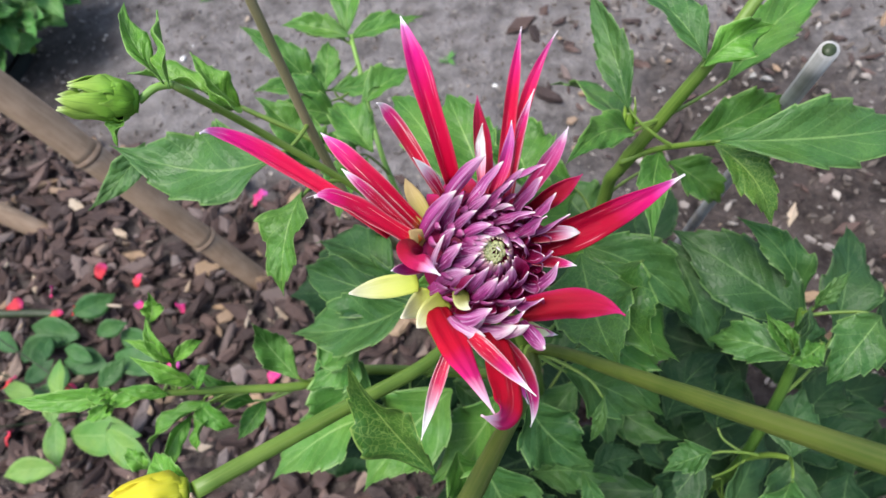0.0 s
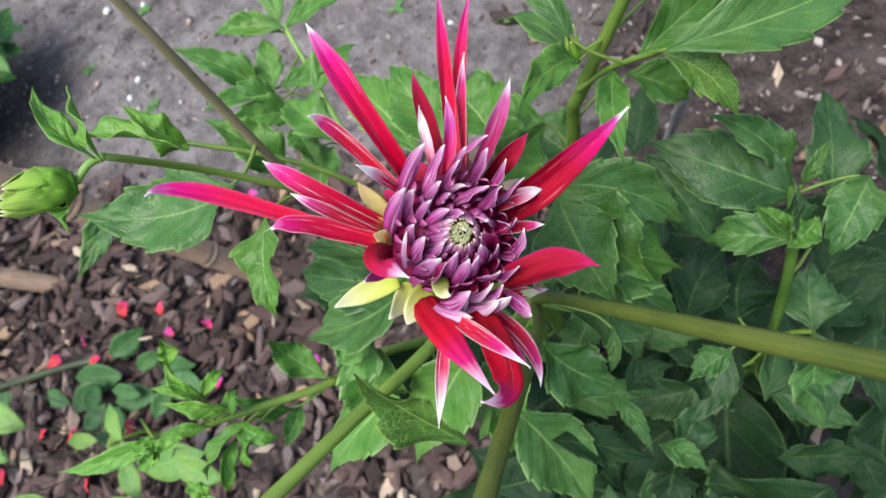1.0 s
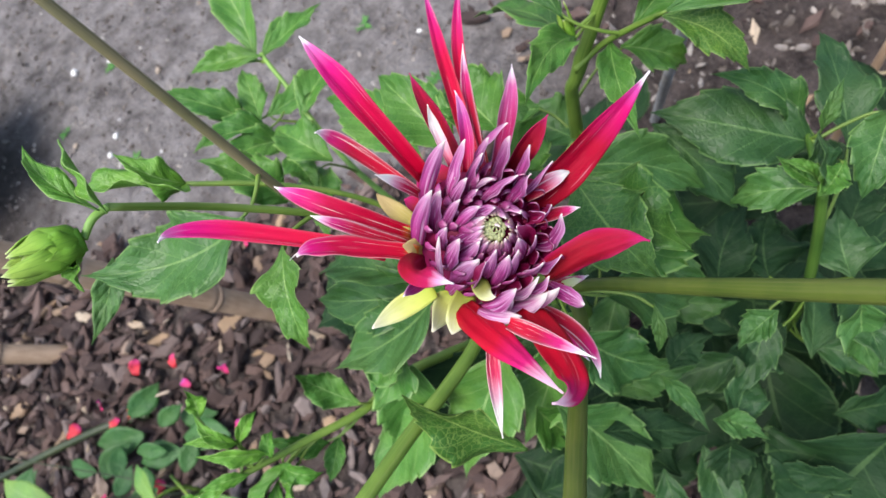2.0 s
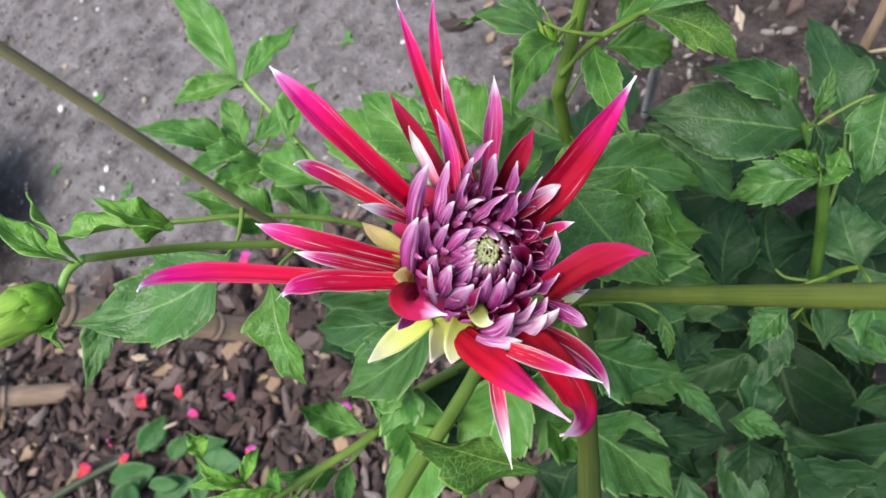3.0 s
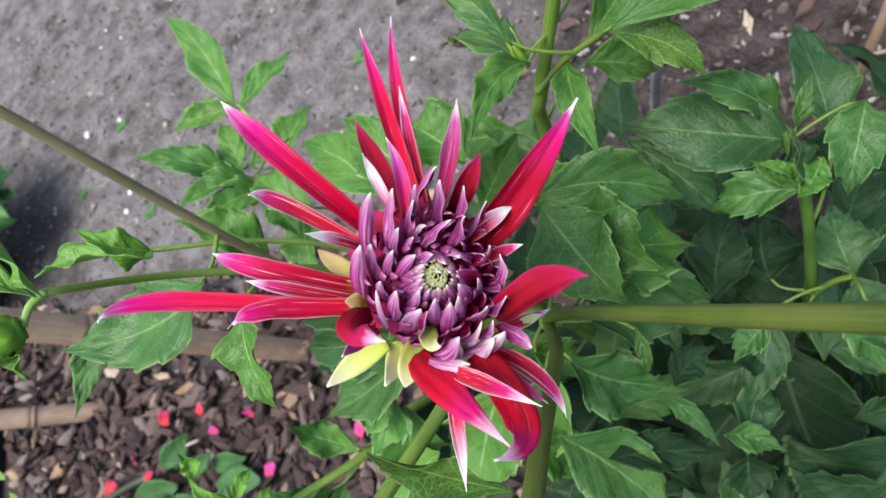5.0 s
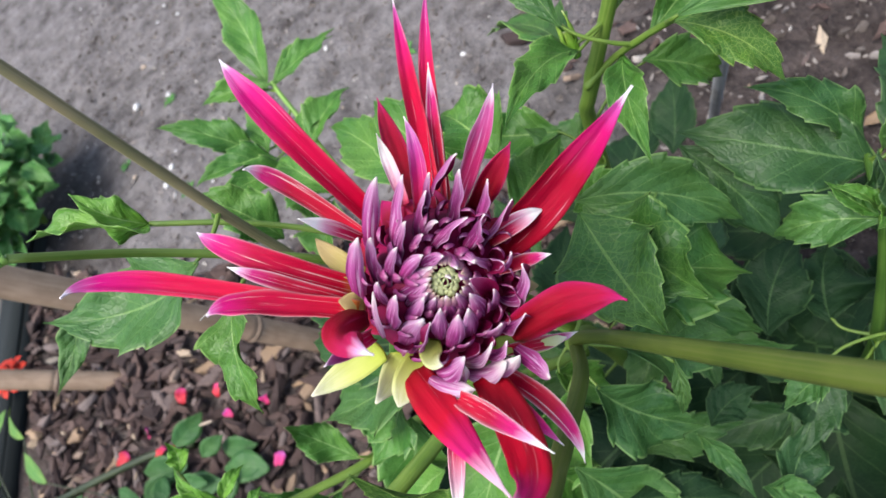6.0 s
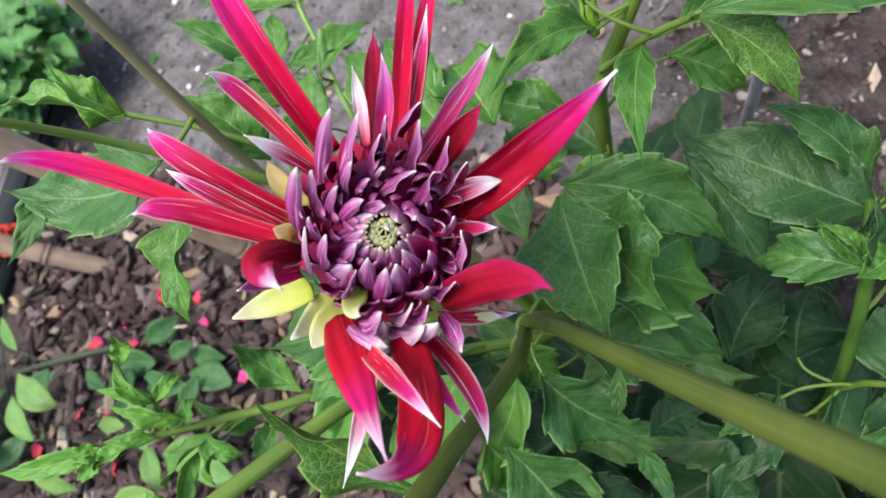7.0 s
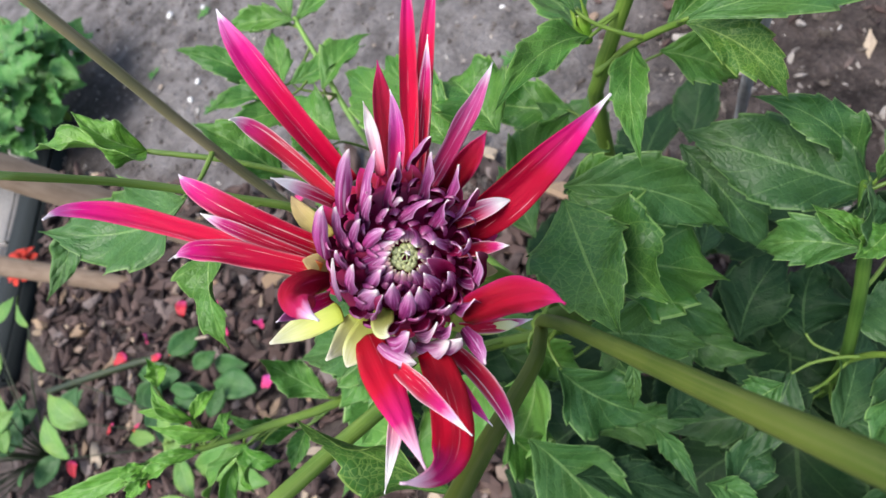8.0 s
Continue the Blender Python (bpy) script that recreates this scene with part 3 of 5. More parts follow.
PETALS_LOW = [
    ("dark", (-11.8, -20.5, -7.7), (-7.2, -30.2, 7.3), (0.2, -43.6, 29.3), 10.2, -0.7, 0),
    ("halfwhite", (-3.1, -34, -16.3), (-5.9, -48.5, -12), (-9.6, -59.8, -0.9), 5.2, 1.0, 0),
    ("dark", (5, -24, 1), (6.8, -42, 21), (-5.2, -43.6, 35.4), 10.5, -0.6, 0),
    ("edged", (-3.2, -26.5, 8.5), (2.6, -31, 16.5), (10.3, -37.2, 30.3), 5.6, 1.1, 0),
    ("red", (4.9, -25.5, -6), (10.3, -32.5, 5.5), (18, -42.5, 8), 5.4, 1.2, 0),
    ("edged", (11, -26, -11), (20.5, -37, -0.5), (25, -51, -2.8), 6.0, 1.1, 0),
    ("hood", (-20, -4.5, -7), (-26, -6.8, 12), (-20, -11.4, 24), 10.6, -1.3, 0),
    ("magenta", (-20, -9, -4), (-27, -11, 4), (-31, -12.5, 11), 5, 1.2, 0),
]
PETAL_KINDS = {"halfwhite": halfwhite_petal, "streaked": streaked_petal, "magenta": magenta_petal, "folded": folded_petal, "hood": hood_petal, "crimson": crimson_petal, "tipped": tipped_petal, "red": red_petal, "dark": dark_petal, "plain": plain_red, "edged": edged_petal, "white": pale_petal}
for k, (kind, base, mid, tip, width, cup, roll) in enumerate(PETALS_LEFT + PETALS_TOP + PETALS_RIGHT + PETALS_LOW):
    bm = blade(bmesh.new(), spot_on(*base), spot_on(*mid), spot_on(*tip), AXIS, width / 1000, cup, roll, 0.0006, 28, 12, 0.82 if k < 7 else 0.80, 0.50 if k < 7 else 0.34, 1.1 if kind != "plain" else 1.35, wave=0.13, seed=k, blunt=0.028, fold=0.10, ribs=0.055, twist=random.Random(k).uniform(-16, 16))
    part("petal", bm, PETAL_KINDS[kind], head)

# short dark petals behind, which close the ring
for k, turn in enumerate((8, 30, 48, 64, 80, 96, 112, 128, 144, 160, 176, 196, -112, -92, -72, -52)):
    rng = random.Random(500 + k)
    c, s = math.cos(radians(turn)), math.sin(radians(turn))
    reach = rng.uniform(23, 28)
    bm = blade(bmesh.new(), spot_on(13 * c, 13 * s, -13), spot_on(19 * c, 19 * s, -13), spot_on(reach * c, reach * s, -15), AXIS, 0.010, 0.9, rng.uniform(-15, 15), 0.0005, 14, 8, 0.8, 0.4, 0.8, wave=0.08, seed=k)
    part("petal", bm, plain_red, head)

# bracts behind the petals
BRACTS = [
    ("y", (-18, -13.5, -13), (-28.4, -17.6, -18.5), (-38.4, -21.6, -17.5), 8),
    ("y", (-11.5, -17, -14), (-15.6, -20.3, -15), (-22.2, -25.5, -6.6), 10),
    ("y", (-9, -17, -10), (-14, -23, -7), (-17, -27.5, -5), 8.5),
    ("b", (-19, 6, -12), (-25, 12, -11), (-28.9, 18.1, -14.2), 6),
    ("y", (11, -19, -14), (22, -21, -14), (31, -21.5, -15), 6),
    ("b", (-20, -1, -8), (-23, 0, -5), (-26, 1, -4), 6),
    ("y", (-6, -13, -4), (-7, -17, 2), (-5.5, -18.5, 8), 6),
    ("b", (14, -3, -12), (20, -5, -10), (25, -6, -9), 6),
]
for kind, base, mid, tip, width in BRACTS:
    bm = blade(bmesh.new(), spot_on(*base), spot_on(*mid), spot_on(*tip), AXIS, width / 1000, 0.7, 0, 0.0007, 14, 6, 0.8, 0.35, 0.8, wave=0.06, blunt=0.04)
    part("bract", bm, bract_yellow if kind == "y" else bract_buff, head, "pale yellow bract" if kind == "y" else "buff papery bract")
for k in range(7):
    a = math.radians(25 + 51 * k)
    c, s = math.cos(a), math.sin(a)
    bm = blade(bmesh.new(), spot_on(8 * c, 8 * s, -22), spot_on(16 * c, 16 * s, -24), spot_on(24 * c, 24 * s, -30), AXIS, 0.008, 0.5, 0, 0.0006, 10, 6, 0.6, 0.5, 0.6)
    part("sepal", bm, leaf_young, head, "green sepal")

LEAVES_LEFT = [
    ("lf", (-0.0500, 0.1735, 0.5562), (-0.1210, 0.2110, 0.5530), 42, 0, -9),
    ("lf", (-0.1085, 0.2120, 0.5480), (-0.1420, 0.1965, 0.5350), 15, -20, -5, None, 0),
    ("fresh", (-0.0436, 0.1536, 0.5552), (-0.0610, 0.1220, 0.5400), 22, 30, 5),
    ("young", (-0.0636, 0.1567, 0.6158), (-0.0693, 0.1841, 0.6268), 6, 55, 4),
    ("young", (-0.0621, 0.1544, 0.6155), (-0.0609, 0.1798, 0.6241), 5, -45, 3),
    ("young", (-0.0640, 0.2110, 0.5520), (-0.0737, 0.2241, 0.5750), 10, 20, 4),
    ("young", (-0.0640, 0.2110, 0.5520), (-0.0710, 0.2078, 0.5709), 9, -30, 4),
    ("young", (-0.0640, 0.2110, 0.5520), (-0.1050, 0.2343, 0.5672), 12, 30, 4),
]
LEAVES_LOW_A = [
    ("netted", (-0.0289, 0.0581, 0.4847), (-0.0410, 0.0840, 0.5480), 27, -20, -6),
    ("lf", (-0.0219, 0.1259, 0.4971), (-0.0861, 0.1525, 0.4547), 42, 0, -8),
    ("lf", (-0.0138, 0.1349, 0.4732), (-0.0759, 0.1929, 0.4502), 38, 0, 5),
    ("lf", (-0.0262, 0.1500, 0.4767), (-0.0621, 0.1922, 0.4674), 34, 20, 5),
    ("bright", (-0.0973, 0.1448, 0.4147), (-0.1049, 0.1637, 0.4557), 22, 0, -8),
    ("bright", (-0.0659, 0.1146, 0.4079), (-0.1399, 0.1123, 0.3596), 50, 20, -8),
    ("bright", (-0.0580, 0.1359, 0.4328), (-0.1078, 0.1254, 0.3794), 50, -20, -8),
    ("bright", (-0.0174, 0.1120, 0.4181), (-0.0853, 0.0881, 0.3682), 55, 0, -8),
    ("bright", (0.0043, 0.1036, 0.4129), (-0.0502, 0.0855, 0.3431), 45, 10, -8),
    ("bright", (-0.0537, 0.1388, 0.4463), (-0.0918, 0.1350, 0.4205), 40, 10, -8),
]
LEAVES_LOW_B = [
    ("bright", (-0.0761, 0.1539, 0.4438), (-0.0598, 0.1291, 0.4521), 30, 10, -8),
]
LEAVES_SHOOT_A = [
    ("young", (-0.1442, 0.1525, 0.4618), (-0.1484, 0.1720, 0.4796), 6, 30, 6),
    ("young", (-0.1485, 0.1683, 0.4774), (-0.1439, 0.1811, 0.4852), 9, 30, -6),
    ("young", (-0.1443, 0.1530, 0.4621), (-0.1605, 0.1633, 0.4790), 6, 0, 5),
    ("young", (-0.1404, 0.1448, 0.4488), (-0.1606, 0.1564, 0.4736), 8, -20, 5),
    ("young", (-0.1450, 0.1527, 0.4619), (-0.1311, 0.1627, 0.4563), 6, 20, 4),
    ("young", (-0.1405, 0.1421, 0.4460), (-0.1322, 0.1529, 0.4479), 7, 0, 4),
    ("fresh", (-0.1285, 0.1450, 0.4031), (-0.1466, 0.1608, 0.4352), 15, 0, 4),
    ("young", (-0.1452, 0.1448, 0.4206), (-0.1865, 0.1316, 0.4125), 12, 35, 9),
    ("young", (-0.1576, 0.1418, 0.4188), (-0.1785, 0.1198, 0.4053), 9, -40, 8),
    ("young", (-0.1509, 0.1469, 0.4219), (-0.1359, 0.1305, 0.4118), 10, 0, 8),
]
LEAVES_SHOOT_B = [
    ("young", (-0.1430, 0.1420, 0.4189), (-0.1606, 0.1247, 0.4083), 9, 40, 7),
    ("fresh", (-0.1235, 0.1455, 0.3987), (-0.1422, 0.1278, 0.3985), 14, 0, 4),
    ("young", (-0.1671, 0.1429, 0.4664), (-0.2161, 0.1492, 0.4820), 9, 0, 4),
    ("young", (-0.1538, 0.1396, 0.4573), (-0.1798, 0.1330, 0.4662), 7, 10, 4),
    ("young", (-0.1705, 0.1415, 0.4679), (-0.1818, 0.1446, 0.4745), 7, 10, 2),
    ("young", (-0.1722, 0.1407, 0.4674), (-0.1845, 0.1387, 0.4709), 7, 40, 2),
    ("young", (-0.1709, 0.1404, 0.4672), (-0.1858, 0.1336, 0.4677), 7, -30, 2),
    ("young", (-0.1747, 0.1394, 0.4678), (-0.1786, 0.1346, 0.4660), 7, 0, 2),
    ("young", (-0.1688, 0.1402, 0.4659), (-0.1794, 0.1417, 0.4716), 5, 0, 2),
    ("young", (-0.1507, 0.1394, 0.4549), (-0.1697, 0.1437, 0.4693), 6, 0, 3),
]
LEAVES_SHOOT_C = [
    ("young", (-0.1893, 0.1241, 0.4079), (-0.1969, 0.1366, 0.4156), 8, 20, 4),
    ("young", (-0.1026, 0.0655, 0.5303), (-0.1165, 0.0833, 0.5295), 9, 0, 4),
]
LEAVES_TOP_A = [
    ("fresh", (-0.0176, 0.3667, 0.4455), (-0.0618, 0.4036, 0.4448), 22, 0, 4),
    ("fresh", (-0.0155, 0.3668, 0.4456), (0.0364, 0.3827, 0.4319), 20, 0, 4),
    ("fresh", (-0.0227, 0.3741, 0.4399), (-0.0107, 0.4670, 0.4677), 32, 0, 4),
    ("fresh", (-0.0188, 0.3729, 0.4390), (0.0319, 0.3901, 0.4230), 22, 0, 4),
    ("fresh", (-0.0220, 0.3725, 0.4390), (-0.0629, 0.3922, 0.4520), 20, 0, 4),
    ("fresh", (-0.0230, 0.3118, 0.4353), (0.0186, 0.3363, 0.4269), 26, 0, 4),
    ("fresh", (-0.0498, 0.3311, 0.4405), (-0.0824, 0.3623, 0.4823), 26, 10, 4),
    ("fresh", (-0.0398, 0.3287, 0.4386), (0.0113, 0.3398, 0.4192), 24, 0, 4),
    ("fresh", (-0.0411, 0.3145, 0.4423), (-0.0839, 0.3165, 0.4685), 24, 10, 4),
    ("fresh", (-0.0368, 0.3015, 0.4349), (-0.0807, 0.2935, 0.4671), 26, 0, 4),
]
LEAVES_TOP_B = [
    ("fresh", (-0.0452, 0.2902, 0.4406), (-0.0419, 0.2510, 0.4416), 24, 0, 4),
    ("fresh", (-0.0339, 0.2753, 0.4317), (-0.0554, 0.2303, 0.4309), 34, 0, 4),
    ("fresh", (-0.0448, 0.3288, 0.4390), (-0.0333, 0.3670, 0.4480), 22, 0, 4),
    ("fresh", (-0.0553, 0.2437, 0.4638), (-0.0723, 0.2707, 0.5039), 30, 0, 6),
    ("fresh", (-0.0229, 0.2569, 0.4485), (-0.0384, 0.3029, 0.4533), 30, 0, 6),
    ("fresh", (0.0147, 0.2043, 0.4631), (-0.0032, 0.2968, 0.4495), 36, 0, 6),
    ("fresh", (0.0302, 0.1879, 0.4765), (0.0267, 0.2458, 0.4886), 36, 0, 6),
    ("fresh", (0.0504, 0.1764, 0.4811), (0.0455, 0.2162, 0.4822), 40, 0, 6),
]
LEAVES_RTOP_A = [
    ("fresh", (0.0950, 0.1750, 0.5060), (0.0970, 0.2800, 0.4340), 30, 10, 4),
    ("fresh", (0.0973, 0.1702, 0.5067), (0.0525, 0.1368, 0.5449), 19, 0, 5),
    ("lf", (0.0966, 0.1759, 0.5160), (0.0989, 0.2322, 0.5389), 19, -30, 5),
    ("fresh", (0.1127, 0.1690, 0.4883), (0.0850, 0.1190, 0.4970), 17, 10, 4),
    ("netted", (0.1210, 0.1450, 0.5160), (0.1370, 0.1140, 0.4890), 20, 10, 4),
    ("lf", (0.1215, 0.1650, 0.5446), (0.1100, 0.2114, 0.5496), 19, 0, 4),
    ("young", (0.1197, 0.1635, 0.5436), (0.1517, 0.1695, 0.5474), 13, 20, 3),
    ("fresh", (0.1477, 0.1817, 0.5079), (0.2241, 0.2269, 0.5004), 26, 0, 5),
    ("fresh", (0.1250, 0.1680, 0.4870), (0.1832, 0.1811, 0.4840), 28, 10, 6),
    ("lf", (0.1197, 0.1406, 0.5237), (0.2133, 0.1333, 0.5016), 34, 15, 6),
]
LEAVES_RTOP_B = [
    ("fresh", (0.1300, 0.1865, 0.4500), (0.1560, 0.1665, 0.4240), 27, 0, 4),
]
LEAVES_RMID_A = [
    ("lf", (0.1630, 0.0980, 0.4270), (0.1387, 0.1352, 0.4648), 23, 0, 4),
    ("mid", (0.1760, 0.0810, 0.4070), (0.2180, 0.1380, 0.4100), 34, 10, 4),
    ("lf", (0.1582, 0.0886, 0.4413), (0.1766, 0.0964, 0.4554), 10, 20, 4),
    ("lf", (0.1380, 0.0690, 0.4410), (0.1130, 0.0960, 0.4210), 24, 0, 4),
    ("fresh", (0.1384, 0.0718, 0.4427), (0.1296, 0.0873, 0.4557), 7.5, 0, 3),
    ("mid", (0.1381, 0.0689, 0.4409), (0.1476, 0.0842, 0.4597), 22, 30, 3),
    ("lf", (0.1827, 0.0758, 0.4428), (0.1480, 0.0560, 0.4320), 30, 0, 5),
    ("mid", (0.1593, 0.0892, 0.4275), (0.1150, 0.1499, 0.4462), 48, 0, 5),
    ("mid", (0.1119, 0.1448, 0.4435), (0.1200, 0.0950, 0.4040), 34, 0, 4),
    ("lf", (0.0603, 0.1407, 0.4761), (0.1080, 0.1050, 0.4330), 34, 0, 4),
]
LEAVES_RMID_B = [
    ("veined", (0.0602, 0.1305, 0.4877), (0.0660, 0.0730, 0.4970), 42, 10, -7),
    ("veined", (0.0570, 0.1285, 0.4890), (0.0480, 0.0680, 0.5130), 42, 0, -6),
    ("fresh", (0.0461, 0.1117, 0.4672), (0.0990, 0.0919, 0.4142), 62, 0, -6),
    ("lf", (0.0170, 0.0920, 0.4330), (0.0420, 0.0600, 0.3880), 40, 0, -6),
    ("lf", (0.0470, 0.0729, 0.4674), (0.0360, 0.0600, 0.4490), 7, 30, 3),
    ("lf", (0.0357, 0.0912, 0.4568), (0.0761, 0.0731, 0.4094), 40, 0, -6),
]
LEAVES_RLOW_A = [
    ("lf", (-0.0150, 0.0790, 0.4020), (-0.0076, 0.0174, 0.3473), 50, 0, -6),
    ("deep", (-0.0065, 0.0572, 0.3856), (0.0366, 0.0249, 0.3491), 22, -20, -5),
    ("lf", (0.0355, 0.0614, 0.3801), (0.0357, 0.0262, 0.3556), 13, 30, -5),
    ("lf", (0.0414, 0.0299, 0.3572), (0.0580, 0.0052, 0.3375), 18, 0, -5),
    ("deep", (0.0427, 0.0167, 0.3387), (0.0236, -0.0017, 0.3128), 28, 0, -6),
    ("lf", (0.0870, 0.0432, 0.4360), (0.0648, 0.0428, 0.4255), 18, 20, -4),
    ("lf", (0.1296, 0.0271, 0.3911), (0.1173, -0.0042, 0.3522), 30, 0, -5),
    ("deep", (0.0430, 0.0630, 0.3579), (0.0740, 0.0627, 0.3562), 20, 0, -5),
    ("deep", (0.0752, 0.0137, 0.3071), (0.0448, -0.0252, 0.2991), 22, 70, -5),
]
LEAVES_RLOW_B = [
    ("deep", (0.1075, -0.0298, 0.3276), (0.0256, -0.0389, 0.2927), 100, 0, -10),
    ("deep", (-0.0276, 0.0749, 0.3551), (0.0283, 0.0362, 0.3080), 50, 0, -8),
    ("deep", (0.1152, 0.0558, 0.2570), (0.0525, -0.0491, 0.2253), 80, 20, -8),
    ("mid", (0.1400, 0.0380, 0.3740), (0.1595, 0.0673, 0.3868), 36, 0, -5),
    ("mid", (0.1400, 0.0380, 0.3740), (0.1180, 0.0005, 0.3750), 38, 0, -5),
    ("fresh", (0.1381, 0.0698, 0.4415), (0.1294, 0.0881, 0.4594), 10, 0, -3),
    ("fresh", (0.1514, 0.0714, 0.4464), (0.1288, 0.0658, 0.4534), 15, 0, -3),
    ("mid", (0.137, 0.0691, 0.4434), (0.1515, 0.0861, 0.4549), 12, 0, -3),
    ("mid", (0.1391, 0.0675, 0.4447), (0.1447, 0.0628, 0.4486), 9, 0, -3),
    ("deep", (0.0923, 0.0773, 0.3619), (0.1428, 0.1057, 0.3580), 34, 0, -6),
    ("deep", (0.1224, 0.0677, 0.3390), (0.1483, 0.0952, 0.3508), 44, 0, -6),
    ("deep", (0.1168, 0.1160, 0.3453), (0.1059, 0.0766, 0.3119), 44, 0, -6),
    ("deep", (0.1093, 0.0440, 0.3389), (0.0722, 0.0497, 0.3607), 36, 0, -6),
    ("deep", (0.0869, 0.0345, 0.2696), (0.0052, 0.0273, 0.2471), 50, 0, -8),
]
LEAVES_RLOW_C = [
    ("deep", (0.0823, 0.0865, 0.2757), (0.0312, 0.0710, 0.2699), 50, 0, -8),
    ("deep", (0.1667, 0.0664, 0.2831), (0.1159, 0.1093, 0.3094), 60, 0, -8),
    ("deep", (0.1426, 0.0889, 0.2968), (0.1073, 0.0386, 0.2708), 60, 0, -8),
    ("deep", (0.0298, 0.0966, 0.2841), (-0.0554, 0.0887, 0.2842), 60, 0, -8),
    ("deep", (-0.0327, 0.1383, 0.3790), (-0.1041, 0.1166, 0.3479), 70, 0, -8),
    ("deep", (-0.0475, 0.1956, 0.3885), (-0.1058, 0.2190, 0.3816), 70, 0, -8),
    ("lf", (0.0924, 0.1814, 0.4076), (0.0760, 0.2242, 0.4207), 44, 0, -8),
    ("fresh", (0.0616, 0.1608, 0.4321), (0.0995, 0.1513, 0.4249), 34, 0, -8),
    ("fresh", (0.0890, 0.2121, 0.4133), (0.0495, 0.2406, 0.4311), 34, 0, -8),
    ("fresh", (0.0408, 0.1758, 0.4425), (0.0862, 0.2024, 0.4254), 36, 0, -6),
]
LEAVES_RLOW_D = [
    ("fresh", (0.0062, 0.1150, 0.4114), (0.0189, 0.0937, 0.3729), 28, 0, -6),
    ("fresh", (-0.0252, 0.0885, 0.3894), (-0.0161, 0.0602, 0.3355), 32, 0, -6),
    ("fresh", (-0.0464, 0.1248, 0.3795), (-0.0832, 0.0942, 0.3560), 30, 0, -6),
    ("lf", (0.0669, 0.1160, 0.4022), (0.0949, 0.0801, 0.3520), 34, 0, -6),
]
# florets: kind, base, tip, breadth as seen, the way the hollow side faces
FLORETS_A = [
    ("l", (-16.2, 9.3, -14.5), (-11.7, 25.5, 12), 3.4, (0.52, 0.26, -0.82)),
    ("l", (-11, 11.7, -4.5), (-5.7, 25.2, 11.1), 3.5, (0.96, -0.19, 0.2)),
    ("l", (-4.9, 12.8, -7.7), (-1, 21, 9.5), 3.1, (0.94, -0.29, 0.19)),
    ("l", (-1.5, 16.9, -5.8), (0.1, 24.2, 13.9), 2.6, (0.96, 0, 0.3)),
    ("l", (2.7, 24.2, -9.1), (7.5, 28, 10.5), 3.2, (0.73, -0.57, 0.37)),
    ("l", (4.2, 12.9, -10.6), (7.5, 24.1, 10.1), 4, (0.92, -0.09, 0.38)),
    ("l", (10.6, 12.2, -5.4), (14.3, 21.3, 6.6), 3.2, (0.57, -0.61, -0.55)),
    ("l", (11.4, 6.9, -9.2), (17.6, 14.9, 11.8), 3.2, (0.53, -0.85, 0.06)),
    ("l", (6.8, 7.4, -0.8), (10.5, 12.7, 12.3), 3.3, (0.09, -0.45, -0.89)),
]
FLORETS_B = [
    ("l", (-1.1, 10, -0.8), (6.4, 12.9, 12.7), 3.1, (0.09, -0.56, -0.83)),
    ("l", (-10.7, 6.7, -7.6), (-7.2, 14.9, 10.3), 2.9, (0.67, -0.2, -0.72)),
    ("l", (-13.7, 1.7, -5.8), (-10.3, 9.6, 10.2), 2.3, (0.67, -0.2, -0.72)),
    ("l", (-21.2, -1.5, -10.2), (-18.4, 12.9, 13.6), 3.5, (0.59, 0.17, -0.79)),
    ("l", (-16.1, 3.3, -6.9), (-15.5, 12.7, 11.5), 3.3, (0.98, 0.19, -0.09)),
    ("l", (-14.7, -2.6, -4), (-16, 2.8, 12), 2.3, (0.6, -0, -0.8)),
    ("w", (-17.4, -9.9, -1.8), (-17.4, 0.9, 7.1), 1.5, (0.78, -0, -0.63)),
    ("l", (-15, -8, -5.1), (-12.7, -0.9, 9.9), 3.5, (0.53, -0.18, -0.83)),
    ("l", (-10.5, 3.1, 0.7), (-4.8, 6.9, 9), 2.4, (0.28, -0.37, -0.89)),
]
FLORETS_C = [
    ("w", (-8.9, 1.8, 1.3), (-2.6, 4, 4.8), 1.9, (0.28, -0.37, -0.89)),
    ("l", (-4.9, 5.1, 2.9), (-0, 5.8, 7.5), 2.3, (0.28, -0.37, -0.89)),
    ("l", (-12.1, -1.2, -3), (-3.8, 1.5, 5.7), 2.3, (0.28, -0.37, -0.89)),
    ("l", (-10.2, -3.4, -2.5), (-4.7, 0.4, 5.7), 2.2, (0.28, -0.29, -0.92)),
    ("l", (-10.9, -7.1, -3.3), (-6.3, -2.6, 6.7), 2.9, (0.3, -0, -0.96)),
    ("l", (-13.5, -16.2, -15.2), (-7.7, -7.6, 6.3), 5.4, (0.6, 0.2, -0.77)),
    ("l", (-8, -14.6, -4.1), (-6.3, -8.6, 8.3), 3.1, (-0.88, 0.21, 0.43)),
    ("l", (-3.3, -13.6, -3), (-3.6, -5.9, 11.6), 2.7, (0.19, 0.28, -0.94)),
    ("l", (-2.1, -16.6, -3.9), (0.2, -8.2, 9.8), 3.2, (0.19, 0.28, -0.94)),
]
